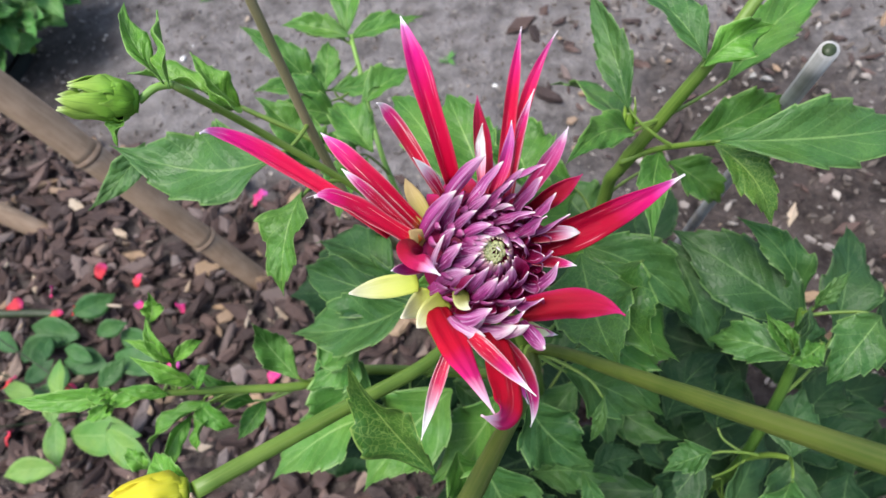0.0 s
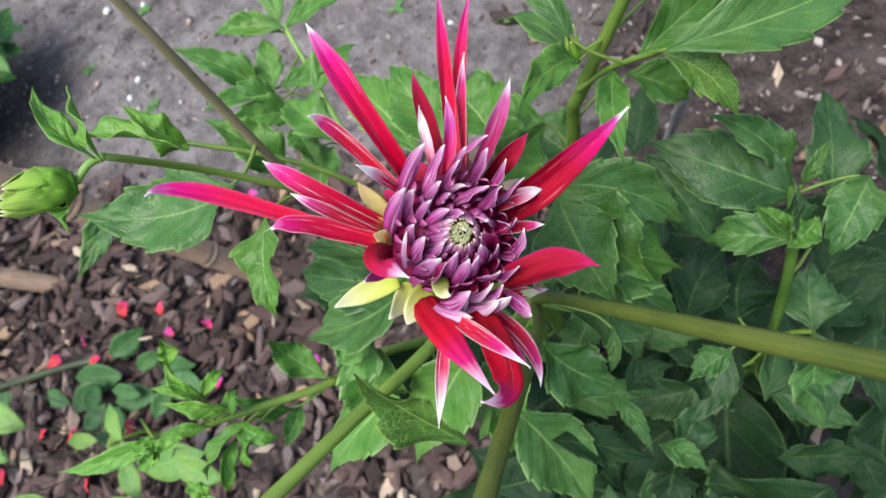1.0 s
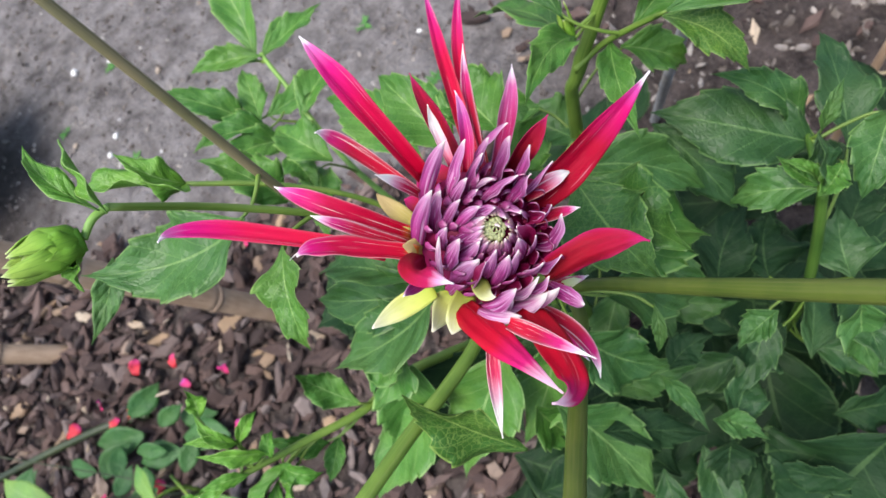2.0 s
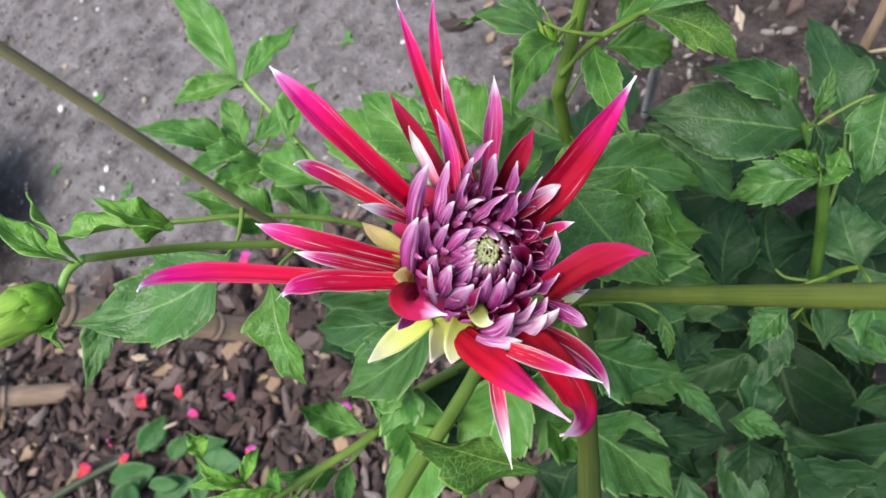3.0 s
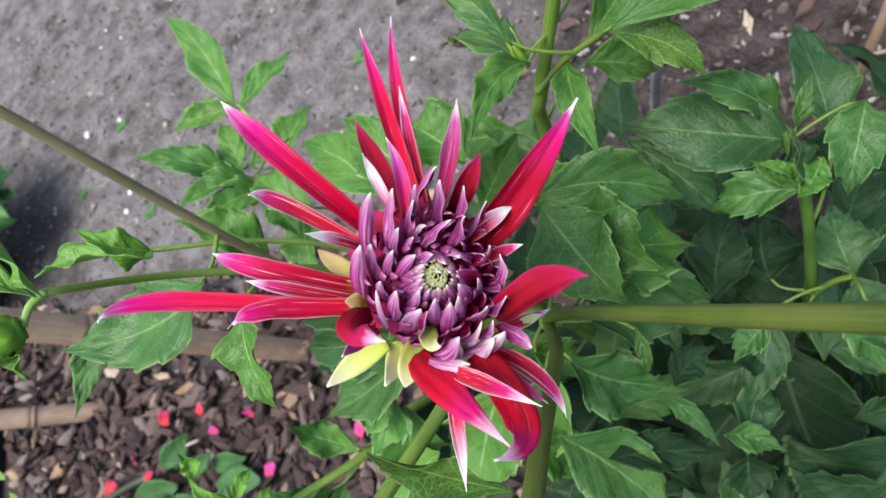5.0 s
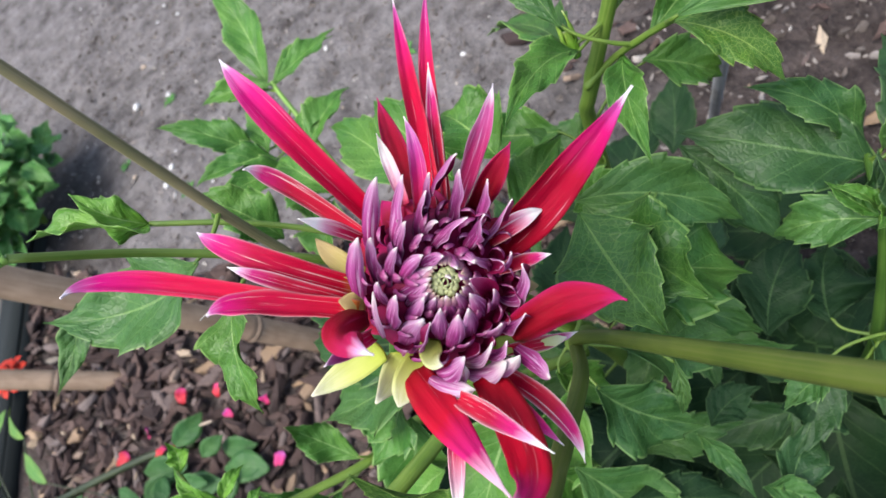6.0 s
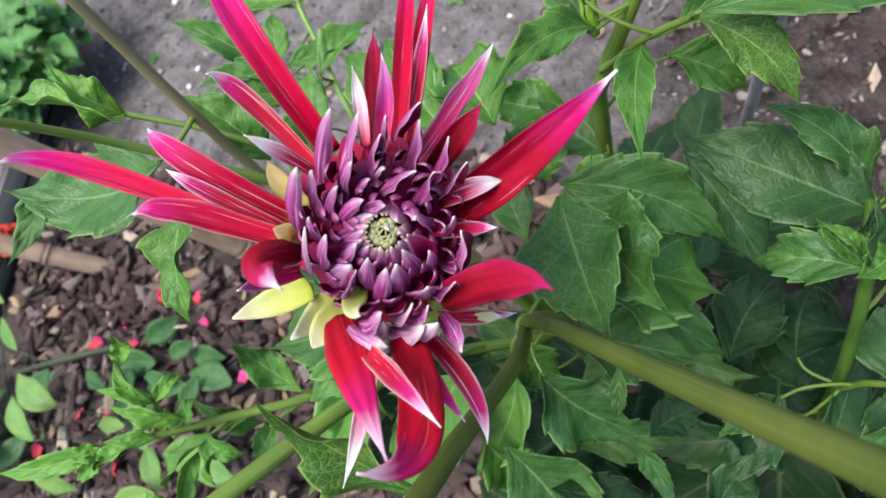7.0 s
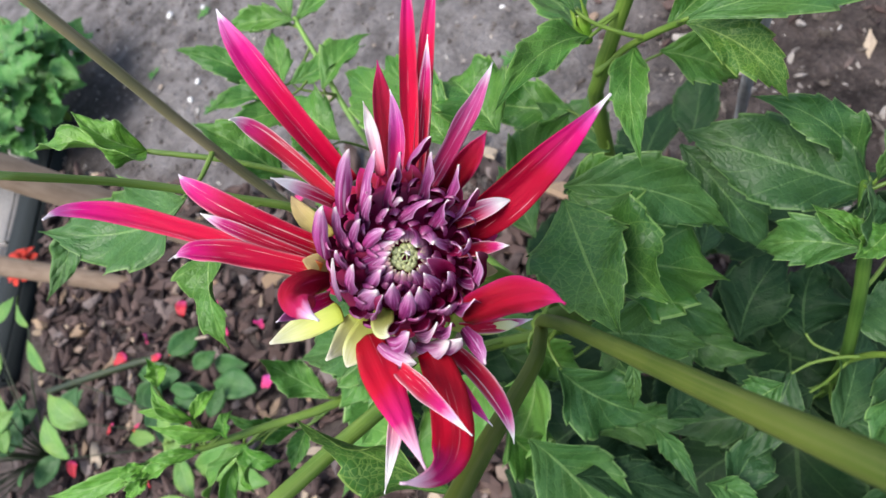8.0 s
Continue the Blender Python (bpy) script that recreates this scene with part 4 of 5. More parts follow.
FLORETS_D = [
    ("l", (4.6, -15.7, -10.2), (2.5, -7.3, 12), 3.7, (0, 0.28, -0.96)),
    ("l", (0, -9.3, -2.4), (-1, -3.4, 5.5), 2.7, (0.1, 0.37, -0.93)),
    ("l", (3.8, -8.8, -2.7), (1.5, -3.4, 6.1), 2.5, (0.1, 0.37, -0.93)),
    ("l", (8, -10.3, -2.9), (3.9, -4.1, 10.4), 2.7, (-0.09, 0.28, -0.96)),
    ("l", (6.8, -5.7, -2.7), (3.1, -2.3, 6.6), 2, (-0.09, 0.28, -0.96)),
    ("l", (10.6, -4.9, -1), (5.2, -0.7, 7.5), 3.3, (-0.29, 0.2, 0.94)),
    ("l", (11.8, -9.7, -8.6), (9.9, -4.3, 8), 2.8, (-0.27, 0.18, -0.95)),
    ("l", (15.5, -7.7, -8), (16.2, -0.1, 13.8), 4.5, (0.21, 0.21, 0.95)),
    ("l", (14.1, -1.5, -2.4), (14.9, 3.1, 11.5), 2.9, (-0.42, 0.3, -0.86)),
]
FLORETS_E = [
    ("l", (11.3, 1.7, -3.9), (12.9, 1.4, 10.4), 2.9, (-0.35, -0, -0.94)),
    ("l", (11.8, -12.8, -3.4), (15.3, -11.1, 10.1), 3.7, (0.09, -0.56, -0.83)),
    ("l", (8.7, -16.3, -13.1), (9.3, -12.2, 10.1), 4, (-0.11, 0.59, -0.8)),
    ("w", (1.9, -19.7, -4), (5.7, -15.4, 14), 2.6, (0.09, -0.45, -0.89)),
    ("l", (6.4, -18.8, 0.8), (9.2, -16, 12.8), 2.8, (0.09, -0.45, -0.89)),
    ("l", (-6.6, -21.5, -8.6), (-1, -17.3, 12.9), 3.6, (0.1, -0.2, -0.97)),
    ("w", (1.4, -22.9, -4.5), (8.4, -20.7, 10.4), 3.6, (0.1, -0.2, -0.97)),
    ("w", (4.6, -26.6, -5.2), (11.1, -19.8, 13.1), 3.5, (0.08, 0.6, -0.8)),
    ("w", (-8.3, -22.1, -2.5), (0.3, -25.3, 8.4), 2.8, (0.1, -0.29, -0.95)),
]
FLORETS_F = [
    ("l", (12.7, -19.5, 2.3), (16, -25, 16.5), 3.3, (0.37, 0.27, -0.89)),
    ("w", (-1.2, -24.9, -4.8), (-0.3, -20.1, 7.3), 2, (0.1, -0, -0.99)),
    ("l", (1.4, 7.4, -2.1), (2.7, 2.5, 6.6), 2.5, (-0.08, -0.44, -0.89)),
    ("l", (4.4, 7.4, -2.6), (6.6, 2.9, 8.5), 2.5, (-0.08, -0.44, -0.89)),
    ("w", (-0.5, 5, -1.5), (0.9, 0.6, 5.3), 1.8, (-0.08, -0.44, -0.89)),
    ("l", (5.7, 2.8, -2.1), (3.2, -0.2, 6.4), 2.5, (-0.08, -0.44, -0.89)),
    ("l", (11.7, 1.8, -3.9), (6.8, 3.3, 8.7), 2.5, (-0.08, -0.44, -0.89)),
    ("l", (8.8, -2.6, -2.9), (4.7, -1.7, 7.3), 2.1, (-0.09, -0.2, -0.98)),
    ("l", (-5.3, -7.7, -2.2), (-3.6, -3.2, 5.7), 2.2, (0.1, 0.37, -0.93)),
]
FLORETS_G = [
    ("l", (-9.3, -4.7, -2.4), (-5.1, -1.7, 5.9), 2.1, (0.29, 0.19, -0.94)),
    ("l", (-6.6, 9.2, 0), (-3.4, 11.8, 6), 1.9, (0.7, -0.43, -0.57)),
    ("w", (-2.6, 12.3, -3.7), (-0.1, 13.5, 11.4), 1.5, (0.57, -0.39, -0.72)),
]

for k, (kind, base, tip, breadth, hollow) in enumerate(FLORETS_A + FLORETS_B + FLORETS_C + FLORETS_D + FLORETS_E + FLORETS_F + FLORETS_G):
    rng = random.Random(k)
    base, tip = Vector(base), Vector(tip)
    middle = (base + tip) / 2
    out = Vector((middle.x, middle.y, 0))
    bulge = out.normalized() * (0.5 + 0.05 * (tip.z - base.z)) if out.length > 3 else Vector((0, 0, 0))
    tip += (tip - base) * 0.03
    bm = blade(bmesh.new(), spot_on(*base), spot_on(*(middle + bulge)), spot_on(*tip), FLOWER.to_3x3() @ Vector(hollow), breadth * 1.95 / 1000, rng.uniform(1.35, 1.7), rng.uniform(-10, 10), 0.0004, 20, 12, 0.72, 0.42, 0.8, inner=0, outer=1, seed=k, twist=rng.uniform(-22, 22), wave=0.10, ribs=0.04, blunt=0.03)
    part("floret", bm, [maroon, white_lilac if kind == "w" else lilac], head)
# the last florets, still closed, bend in over the eye
for k in range(22):
    rng = random.Random(900 + k)
    a = 2 * math.pi * (k + rng.uniform(-0.2, 0.2)) / 22
    c, s = math.cos(a), math.sin(a)
    r = 6.6 + rng.uniform(-0.5, 0.5)
    bm = blade(bmesh.new(), spot_on(r * c, r * s, -1.5), spot_on(6.0 * c, 6.0 * s, 3.0), spot_on(3.7 * c, 3.7 * s, 5.2 + rng.uniform(-0.4, 0.4)), FLOWER.to_3x3() @ Vector((-c, -s, -1.0)), 0.0034, 1.0, 0, 0.0004, 10, 6, 0.85, 0.35, 0.8, inner=0, outer=1, seed=k)
    part("floret", bm, closed_floret, head, "closed pale floret")
# further florets that stand behind and between, row by row
for row, (count, r, lift, lean, breadth) in enumerate(((14, 8.8, 6.5, 0.80, 4.6), (16, 11.8, 7.0, 0.92, 5.4), (18, 15.0, 8.0, 1.0, 6.0), (20, 17.8, 9.5, 1.05, 6.4))):
    for k in range(count):
        rng = random.Random(700 + 40 * row + k)
        a = 2 * math.pi * (k + 0.5 * (row % 2) + rng.uniform(-0.3, 0.3)) / count
        c, s = math.cos(a), math.sin(a)
        zb = -1.0 - 6.5 * (r / 19) ** 2
        base = Vector((r * c, r * s, zb))
        tip = Vector((lean * r * c + rng.uniform(-0.9, 0.9), lean * r * s + rng.uniform(-0.9, 0.9), zb + lift + rng.uniform(-1.5, 1.5)))
        mid = (base + tip) / 2 + Vector((c, s, 0)) * 1.2
        bm = blade(bmesh.new(), spot_on(*base), spot_on(*mid), spot_on(*tip), FLOWER.to_3x3() @ Vector((-c + 0.5 * s, -s - 0.5 * c, -0.5)), breadth * rng.uniform(0.85, 1.15) / 1000, rng.uniform(1.3, 1.8), rng.uniform(-25, 25), 0.0004, 16, 8, 0.8, 0.4, 0.85, inner=0, outer=1, seed=k, twist=rng.uniform(-25, 25), wave=0.1)
        part("floret", bm, [maroon, inner_lilac], head)
# the closed eye of the flower
for k in range(26):
    r, a = 0.78 * math.sqrt(k + 0.4), 2.39996 * k
    c, s = math.cos(a), math.sin(a)
    bm = blade(bmesh.new(), spot_on(r * c, r * s, 2.2), spot_on(0.95 * r * c, 0.95 * r * s, 3.7), spot_on(0.6 * r * c, 0.6 * r * s, 4.3), FLOWER.to_3x3() @ Vector((-c, -s, -0.6)), 0.0031, 1.2, 0, 0.0003, 6, 4, 0.8, 0.5, 0.8)
    part("disc_floret", bm, disc_green, head)

# stems
stem(dahlia, [(0.03, 0.15, 0.26), (0.0, 0.21, 0.32), (-0.02, 0.28, 0.395), (-0.018, 0.35, 0.435), (-0.017, 0.371, 0.4435)], 0.0026, 0.0014, stem_young)
stem(dahlia, [(0.03, 0.14, -0.01), (0.035, 0.14, 0.2), (0.03, 0.125, 0.38), (0.0245, 0.1, 0.468)], 0.0060, 0.0042, stem_green, knots=(0.5,), label="green main stem")
stem(dahlia, [(0.028, 0.122, 0.40), (0.02, 0.125, 0.47), (0.010, 0.116, 0.52), (0.0085, 0.112, 0.546)], 0.0034, 0.0030, stem_green)
stem(dahlia, [(0.0238, 0.100, 0.468), (0.0275, 0.0965, 0.4775), (0.0355, 0.083, 0.4975), (0.0455, 0.0616, 0.5263), (0.059, 0.0325, 0.566), (0.0735, 0.0015, 0.6081), (0.0855, -0.026, 0.645)], 0.0024, 0.0031, stem_front, label="thick olive flower stem crossing close by")
stem(dahlia, [(0.0238, 0.100, 0.466), (0.019, 0.080, 0.495), (0.003, 0.053, 0.540), (-0.0125, 0.029, 0.574), (-0.028, 0.004, 0.604)], 0.0026, 0.0030, stem_front)
stem(dahlia, [(0.0, 0.19, 0.36), (-0.030, 0.18, 0.49), (-0.0363, 0.1857, 0.5285), (-0.038, 0.2022, 0.6045), (-0.039, 0.217, 0.67)], 0.0023, 0.0018, stem_brown, label="brownish bare stem")
stem(dahlia, [(0.0, 0.155, 0.46), (-0.02, 0.160, 0.525), (-0.0335, 0.163, 0.5517), (-0.050, 0.166, 0.580), (-0.062, 0.158, 0.614)], 0.0017, 0.0012, stem_green)
stem(dahlia, [(0.03, 0.14, 0.36), (0.01, 0.14, 0.44), (-0.0198, 0.1039, 0.4835), (-0.060, 0.083, 0.512), (-0.0976, 0.0626, 0.5403)], 0.0030, 0.0030, stem_green)
stem(dahlia, [(0.0200, 0.1400, 0.3300), (-0.0674, 0.1504, 0.3888), (-0.0995, 0.1436, 0.4093), (-0.1311, 0.1432, 0.4337), (-0.1581, 0.1405, 0.4614)], 0.0034, 0.0016, stem_green)
stem(dahlia, [(0.0, 0.168, 0.45), (-0.016, 0.182, 0.502), (-0.038, 0.197, 0.531), (-0.064, 0.211, 0.552)], 0.0014, 0.0011, stem_green)
stem(dahlia, [(0.06, 0.17, 0.0), (0.085, 0.185, 0.30), (0.0954, 0.1868, 0.4338), (0.100, 0.180, 0.47), (0.1295, 0.1733, 0.5341), (0.148, 0.179, 0.556)], 0.0046, 0.0024, stem_green, knots=(0.62,), label="green stem with a swollen node")
stem(dahlia, [(0.08, 0.06, 0.0), (0.125, 0.05, 0.22), (0.1309, 0.0488, 0.309), (0.134, 0.058, 0.39), (0.138, 0.069, 0.443)], 0.0036, 0.0025, stem_shaded)
stem(dahlia, [(0.132, 0.05, 0.33), (0.136, 0.044, 0.36), (0.14, 0.038, 0.374)], 0.0018, 0.0014, stem_green)
stem(dahlia, [(0.097, 0.178, 0.475), (0.110, 0.172, 0.486), (0.116, 0.158, 0.503), (0.121, 0.146, 0.516)], 0.0016, 0.0012, stem_green)
stem(dahlia, [(0.138, 0.069, 0.441), (0.150, 0.085, 0.437), (0.163, 0.098, 0.427)], 0.0018, 0.0014, stem_shaded)

for entry in LEAVES_LEFT + LEAVES_LOW_A + LEAVES_LOW_B + LEAVES_SHOOT_A + LEAVES_SHOOT_B + LEAVES_SHOOT_C + LEAVES_TOP_A + LEAVES_TOP_B + LEAVES_RTOP_A + LEAVES_RTOP_B + LEAVES_RMID_A + LEAVES_RMID_B + LEAVES_RLOW_A + LEAVES_RLOW_B + LEAVES_RLOW_C + LEAVES_RLOW_D:
    leaf(dahlia, *entry)

# the leaves lower down in the plant, in the darker colour that stands for shade
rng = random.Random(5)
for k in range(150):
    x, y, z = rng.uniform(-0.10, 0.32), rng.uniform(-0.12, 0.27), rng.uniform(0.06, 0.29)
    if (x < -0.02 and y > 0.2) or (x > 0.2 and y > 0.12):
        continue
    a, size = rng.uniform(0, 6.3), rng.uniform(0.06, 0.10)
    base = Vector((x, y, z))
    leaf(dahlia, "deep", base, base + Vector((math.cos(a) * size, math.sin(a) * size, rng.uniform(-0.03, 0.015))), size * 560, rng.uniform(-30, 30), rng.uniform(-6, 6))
# more leaves half way down, shade-coloured where low, near or to the right
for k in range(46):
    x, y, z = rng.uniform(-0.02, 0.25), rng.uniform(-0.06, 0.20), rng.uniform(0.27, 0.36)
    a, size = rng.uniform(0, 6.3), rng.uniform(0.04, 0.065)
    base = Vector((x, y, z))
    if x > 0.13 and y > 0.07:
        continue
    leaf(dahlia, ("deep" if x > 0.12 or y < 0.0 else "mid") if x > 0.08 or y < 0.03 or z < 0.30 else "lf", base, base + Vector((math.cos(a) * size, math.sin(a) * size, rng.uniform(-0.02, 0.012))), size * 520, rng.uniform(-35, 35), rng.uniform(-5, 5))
# extra leaves on the near side, largely unseen, added to shade the plant
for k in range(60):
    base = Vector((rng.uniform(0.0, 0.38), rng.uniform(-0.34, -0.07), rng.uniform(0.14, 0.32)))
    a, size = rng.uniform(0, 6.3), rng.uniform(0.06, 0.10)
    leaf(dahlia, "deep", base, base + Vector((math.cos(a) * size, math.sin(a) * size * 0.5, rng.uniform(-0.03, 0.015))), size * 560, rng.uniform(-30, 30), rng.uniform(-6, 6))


def bud(parent, base, tip, radius, material, sepals, label):
    """A closed bud: a pear-shaped body with overlapping sepals."""
    base, tip = Vector(base), Vector(tip)
    way = (tip - base).normalized()
    side = way.orthogonal().normalized()
    bm = bmesh.new()
    radius_body = radius * 0.85
    shape = tube(bm, [base + (tip - base) * s for s in (0, 0.22, 0.44, 0.66, 0.82)], radius_body, radius_body, 4, 12)
    for v in shape.verts:
        s = max(0.0, min(1.0, (v.co - base).dot(way) / (tip - base).length))
        axis_point = base + (tip - base) * s
        v.co = axis_point + (v.co - axis_point) * (0.35 + 0.65 * math.sin(math.pi * min(1, s * 0.8 + 0.18)) ** 0.8)
    body = part("bud", bm, material, parent, label)
    for k in range(sepals):
        out = side.copy()
        out.rotate(Matrix.Rotation(k * 2.4, 3, way))
        reach = 0.85 + 0.15 * (k % 3)
        b, m, t = base + out * radius * 0.3, base + (tip - base) * 0.45 * reach + out * radius * 1.12, base + (tip - base) * 1.12 * reach + out * radius * (0.3 + 0.3 * (k % 3))
        part("sepal", blade(bmesh.new(), b, m, t, -out, radius * 1.5, 0.9, 0, 0.0005, 14, 8, 0.6, 0.45, 0.7, wave=0.35, twist=15 * (k % 3 - 1), seed=k), material, body)
    return body


bud(dahlia, (-0.0716, 0.1534, 0.6154), (-0.0850, 0.1531, 0.6239), 0.0052, bud_green, 12, "plump green flower bud")
leaf(dahlia, "young", (-0.0753, 0.1499, 0.6137), (-0.0808, 0.1434, 0.6107), 4.5, 30, 1.5, name="bud_leaf")
stem(dahlia, [(-0.062, 0.158, 0.614), (-0.0663, 0.1562, 0.6160), (-0.0716, 0.1534, 0.6154)], 0.0012, 0.0011, stem_young)
bud(dahlia, (-0.1000, 0.0635, 0.5400), (-0.1175, 0.0640, 0.5465), 0.0060, bud_yellow, 6, "opening yellow bud")
bud(dahlia, (0.150, 0.180, 0.556), (0.158, 0.186, 0.566), 0.0070, bud_green, 7, "small green bud")
bud(dahlia, (0.0975, 0.174, 0.500), (0.0985, 0.179, 0.515), 0.0026, bud_green, 4, "tiny side bud")

# ---- things round the plant ----
def bamboo_stake(parent, low, high, r0, r1, nodes):
    """A bamboo stake: smooth lengths between raised rings."""
    low, high = Vector(low), Vector(high)
    ends = [0.0, *nodes, 1.0]
    for a, c in zip(ends, ends[1:]):
        pa, pc = low.lerp(high, a), low.lerp(high, c)
        part("internode", tube(bmesh.new(), [pa, pa.lerp(pc, 0.5), pc], r0 + (r1 - r0) * a, r0 + (r1 - r0) * c, 8, 18, knots=(0.0, 1.0), knot=1.06, wobble=0.006), bamboo, parent)
    way = (high - low).normalized()
    for a in nodes:
        p, r = low.lerp(high, a), r0 + (r1 - r0) * a
        part("node_ring", tube(bmesh.new(), [p - way * 0.0035, p - way * 0.0012, p + way * 0.0012, p + way * 0.0035], r * 1.04, r * 1.04, 3, 18, knots=(0.5,), knot=1.10, wobble=0.01, tight=0.4), bamboo_ring, parent, "raised bamboo node ring")


pole = thing("garden_stake", (-0.2563, 0.4924, 0.0), "leaning tan bamboo stake standing in the bark", "stake", "bamboo stakes")
bamboo_stake(pole, (-0.2515, 0.490, -0.02), (-0.460, 0.596, 0.75), 0.0155, 0.0170, (0.165, 0.38, 0.6, 0.82))
pole = thing("garden_stake", (-0.5963, 0.7031, 0.0), "tan bamboo stake leaning over the black edging", "stake", "bamboo stakes")
bamboo_stake(pole, (-0.585, 0.700, -0.015), (-0.860, 0.840, 0.40), 0.0150, 0.0165, (0.2, 0.55, 0.85))
cane = thing("garden_cane", (0.2842, 0.3595, 0.0), "thin grey hollow cane among the dahlia leaves", "cane")
bm = tube(bmesh.new(), [(0.2770, 0.3470, -0.01), (0.2284, 0.2609, 0.2427), (0.1695, 0.1566, 0.5385)], 0.0052, 0.0040, 16, 14, knots=(0.4, 0.75), knot=1.1, wobble=0.01)
tube_part = part("cane", bm, cane_grey, cane)
end, way = Vector((0.1695, 0.1566, 0.5385)), (Vector((0.1695, 0.1566, 0.5385)) - Vector((0.2284, 0.2609, 0.2427))).normalized()
# the cane is solid: a dark disc paints the shade inside its end
part("hollow", tube(bmesh.new(), [end - way * 0.004, end, end + way * 0.0006], 0.0027, 0.0027, 2, 14, wobble=0.04), stem_dark, tube_part, "dark disc standing for the hollow end")

tan = thing("garden_cane", (0.345, 0.168, 0.0), "thin tan cane tied with raffia beside the dahlia", "cane")
part("cane", tube(bmesh.new(), [(0.345, 0.168, -0.01), (0.3611, 0.1653, 0.1622), (0.3716, 0.1631, 0.2413), (0.385, 0.160, 0.34)], 0.0042, 0.0036, 10, 12, knots=(0.3, 0.62), wobble=0.01), bamboo, tan)
part("tie", tube(bmesh.new(), [(0.358, 0.172, 0.174), (0.3635, 0.160, 0.177), (0.362, 0.150, 0.19), (0.3597, 0.1382, 0.2044), (0.36, 0.12, 0.215)], 0.0016, 0.0014, 6, 8), tie_pale, tan, "raffia tie")

# black edging and the weathered boards behind it
def box(bm, x0, x1, y0, y1, z0, z1, rng, jag=0.0):
    vs = [bm.verts.new((x + rng.uniform(-jag, jag), y, z + rng.uniform(-jag, jag))) for x, y, z in ((x0, y0, z0), (x1, y0, z0), (x1, y1, z0), (x0, y1, z0), (x0, y0, z1), (x1, y0, z1), (x1, y1, z1), (x0, y1, z1))]
    made = [bm.faces.new([vs[i] for i in f]) for f in ((0, 3, 2, 1), (4, 5, 6, 7), (0, 1, 5, 4), (1, 2, 6, 5), (2, 3, 7, 6), (3, 0, 4, 7))]
    return vs, made


rng = random.Random(8)
bm = bmesh.new()
box(bm, -0.035, 0.035, -0.17, 0.36, -0.02, 0.030, rng)
bmesh.ops.bevel(bm, geom=list(bm.edges), offset=0.006, segments=2, affect="EDGES")
edging = tagged(part("bed_edging", bm, edging_black), "low black plastic edging along the bark bed", "edging", kind="structure")
edging.matrix_world = pose(-0.816, 0.834, 0.0, 0, 0, -23)
for k in range(5):
    bm = bmesh.new()
    box(bm, -0.15, 0.15, -0.0685, 0.0685, -0.02, 0.03, rng, 0.002)
    bmesh.ops.bevel(bm, geom=list(bm.edges), offset=0.005, segments=2, affect="EDGES")
    ob = tagged(part("board", bm, board_grey), "weathered grey board lying beside the black edging", "board", "weathered boards")
    ob.matrix_world = pose(-0.816, 0.834, 0, 0, 0, -23) @ pose(-0.19, -0.26 + 0.142 * k, 0)

# red flower beside the edging
bloom = thing("red_flower", (-0.722, 0.790, 0.0), "small orange-red flower standing by the black edging", "flower")
part("stem", tube(bmesh.new(), [(-0.722, 0.790, 0.0), (-0.724, 0.798, 0.035), (-0.728, 0.808, 0.066)], 0.002, 0.0018), stem_green, bloom)
for ring, count, reach, rise in ((0, 9, 0.036, 0.0), (1, 8, 0.028, 0.007), (2, 6, 0.018, 0.012)):
    for k in range(count):
        a = 2 * math.pi * (k + ring * 0.4) / count
        c, s = math.cos(a), math.sin(a)
        o = Vector((-0.728, 0.808, 0.066 + rise * 0.4))
        bm = blade(bmesh.new(), o, o + Vector((c * reach * 0.55, s * reach * 0.55, 0.006 + rise)), o + Vector((c * reach, s * reach, 0.002 + rise)), UP, 0.016, 0.5, 0, 0.0006, 8, 6, 0.5, 0.6, 0.4, seed=k)
        part("petal", bm, orange_red, bloom)

# ---- bark, stones and fallen petals ----
def bark_edge(x):
    """How far back the bark bed reaches."""
    table = [(-1.0, 1.25), (-0.7, 1.02), (-0.45, 0.80), (-0.25, 0.66), (-0.05, 0.56), (0.05, 0.50), (0.15, 0.36), (0.35, 0.2)]
    for (a, ya), (b, yb) in zip(table, table[1:]):
        if x <= b:
            return ya + (yb - ya) * max(0.0, (x - a) / (b - a))
    return 0.15


def chip_shape(rng):
    """One bark chip, 1 long: an uneven slab with a broken outline."""
    count = rng.choice((4, 5, 5, 6))
    wide, thick = rng.uniform(0.28, 0.66), rng.uniform(0.09, 0.22)
    verts, faces = [], []
    ring = []
    for j in range(count):
        a = 2 * math.pi * (j + rng.uniform(-0.25, 0.25)) / count
        ring.append((0.5 * math.cos(a) * rng.uniform(0.7, 1.25), 0.5 * wide * math.sin(a) * rng.uniform(0.75, 1.1)))
    for z, k in ((-0.5, 0.86), (0.1, 1.0), (0.5, 0.84)):
        verts += [(x * k + rng.uniform(-0.03, 0.03), y * k + rng.uniform(-0.03, 0.03), z * thick + rng.uniform(-0.06, 0.06) + 0.12 * x * x) for x, y in ring]
    faces.append(tuple(range(count))[::-1])
    for level in (0, 1):
        for j in range(count):
            a, b = level * count + j, level * count + (j + 1) % count
            faces.append((a, b, b + count, a + count))
    verts.append((rng.uniform(-0.1, 0.1), rng.uniform(-0.05, 0.05), 0.5 * thick + rng.uniform(0.0, 0.05)))
    for j in range(count):
        faces.append((2 * count + j, 2 * count + (j + 1) % count, 3 * count))
    return np.array(verts), faces


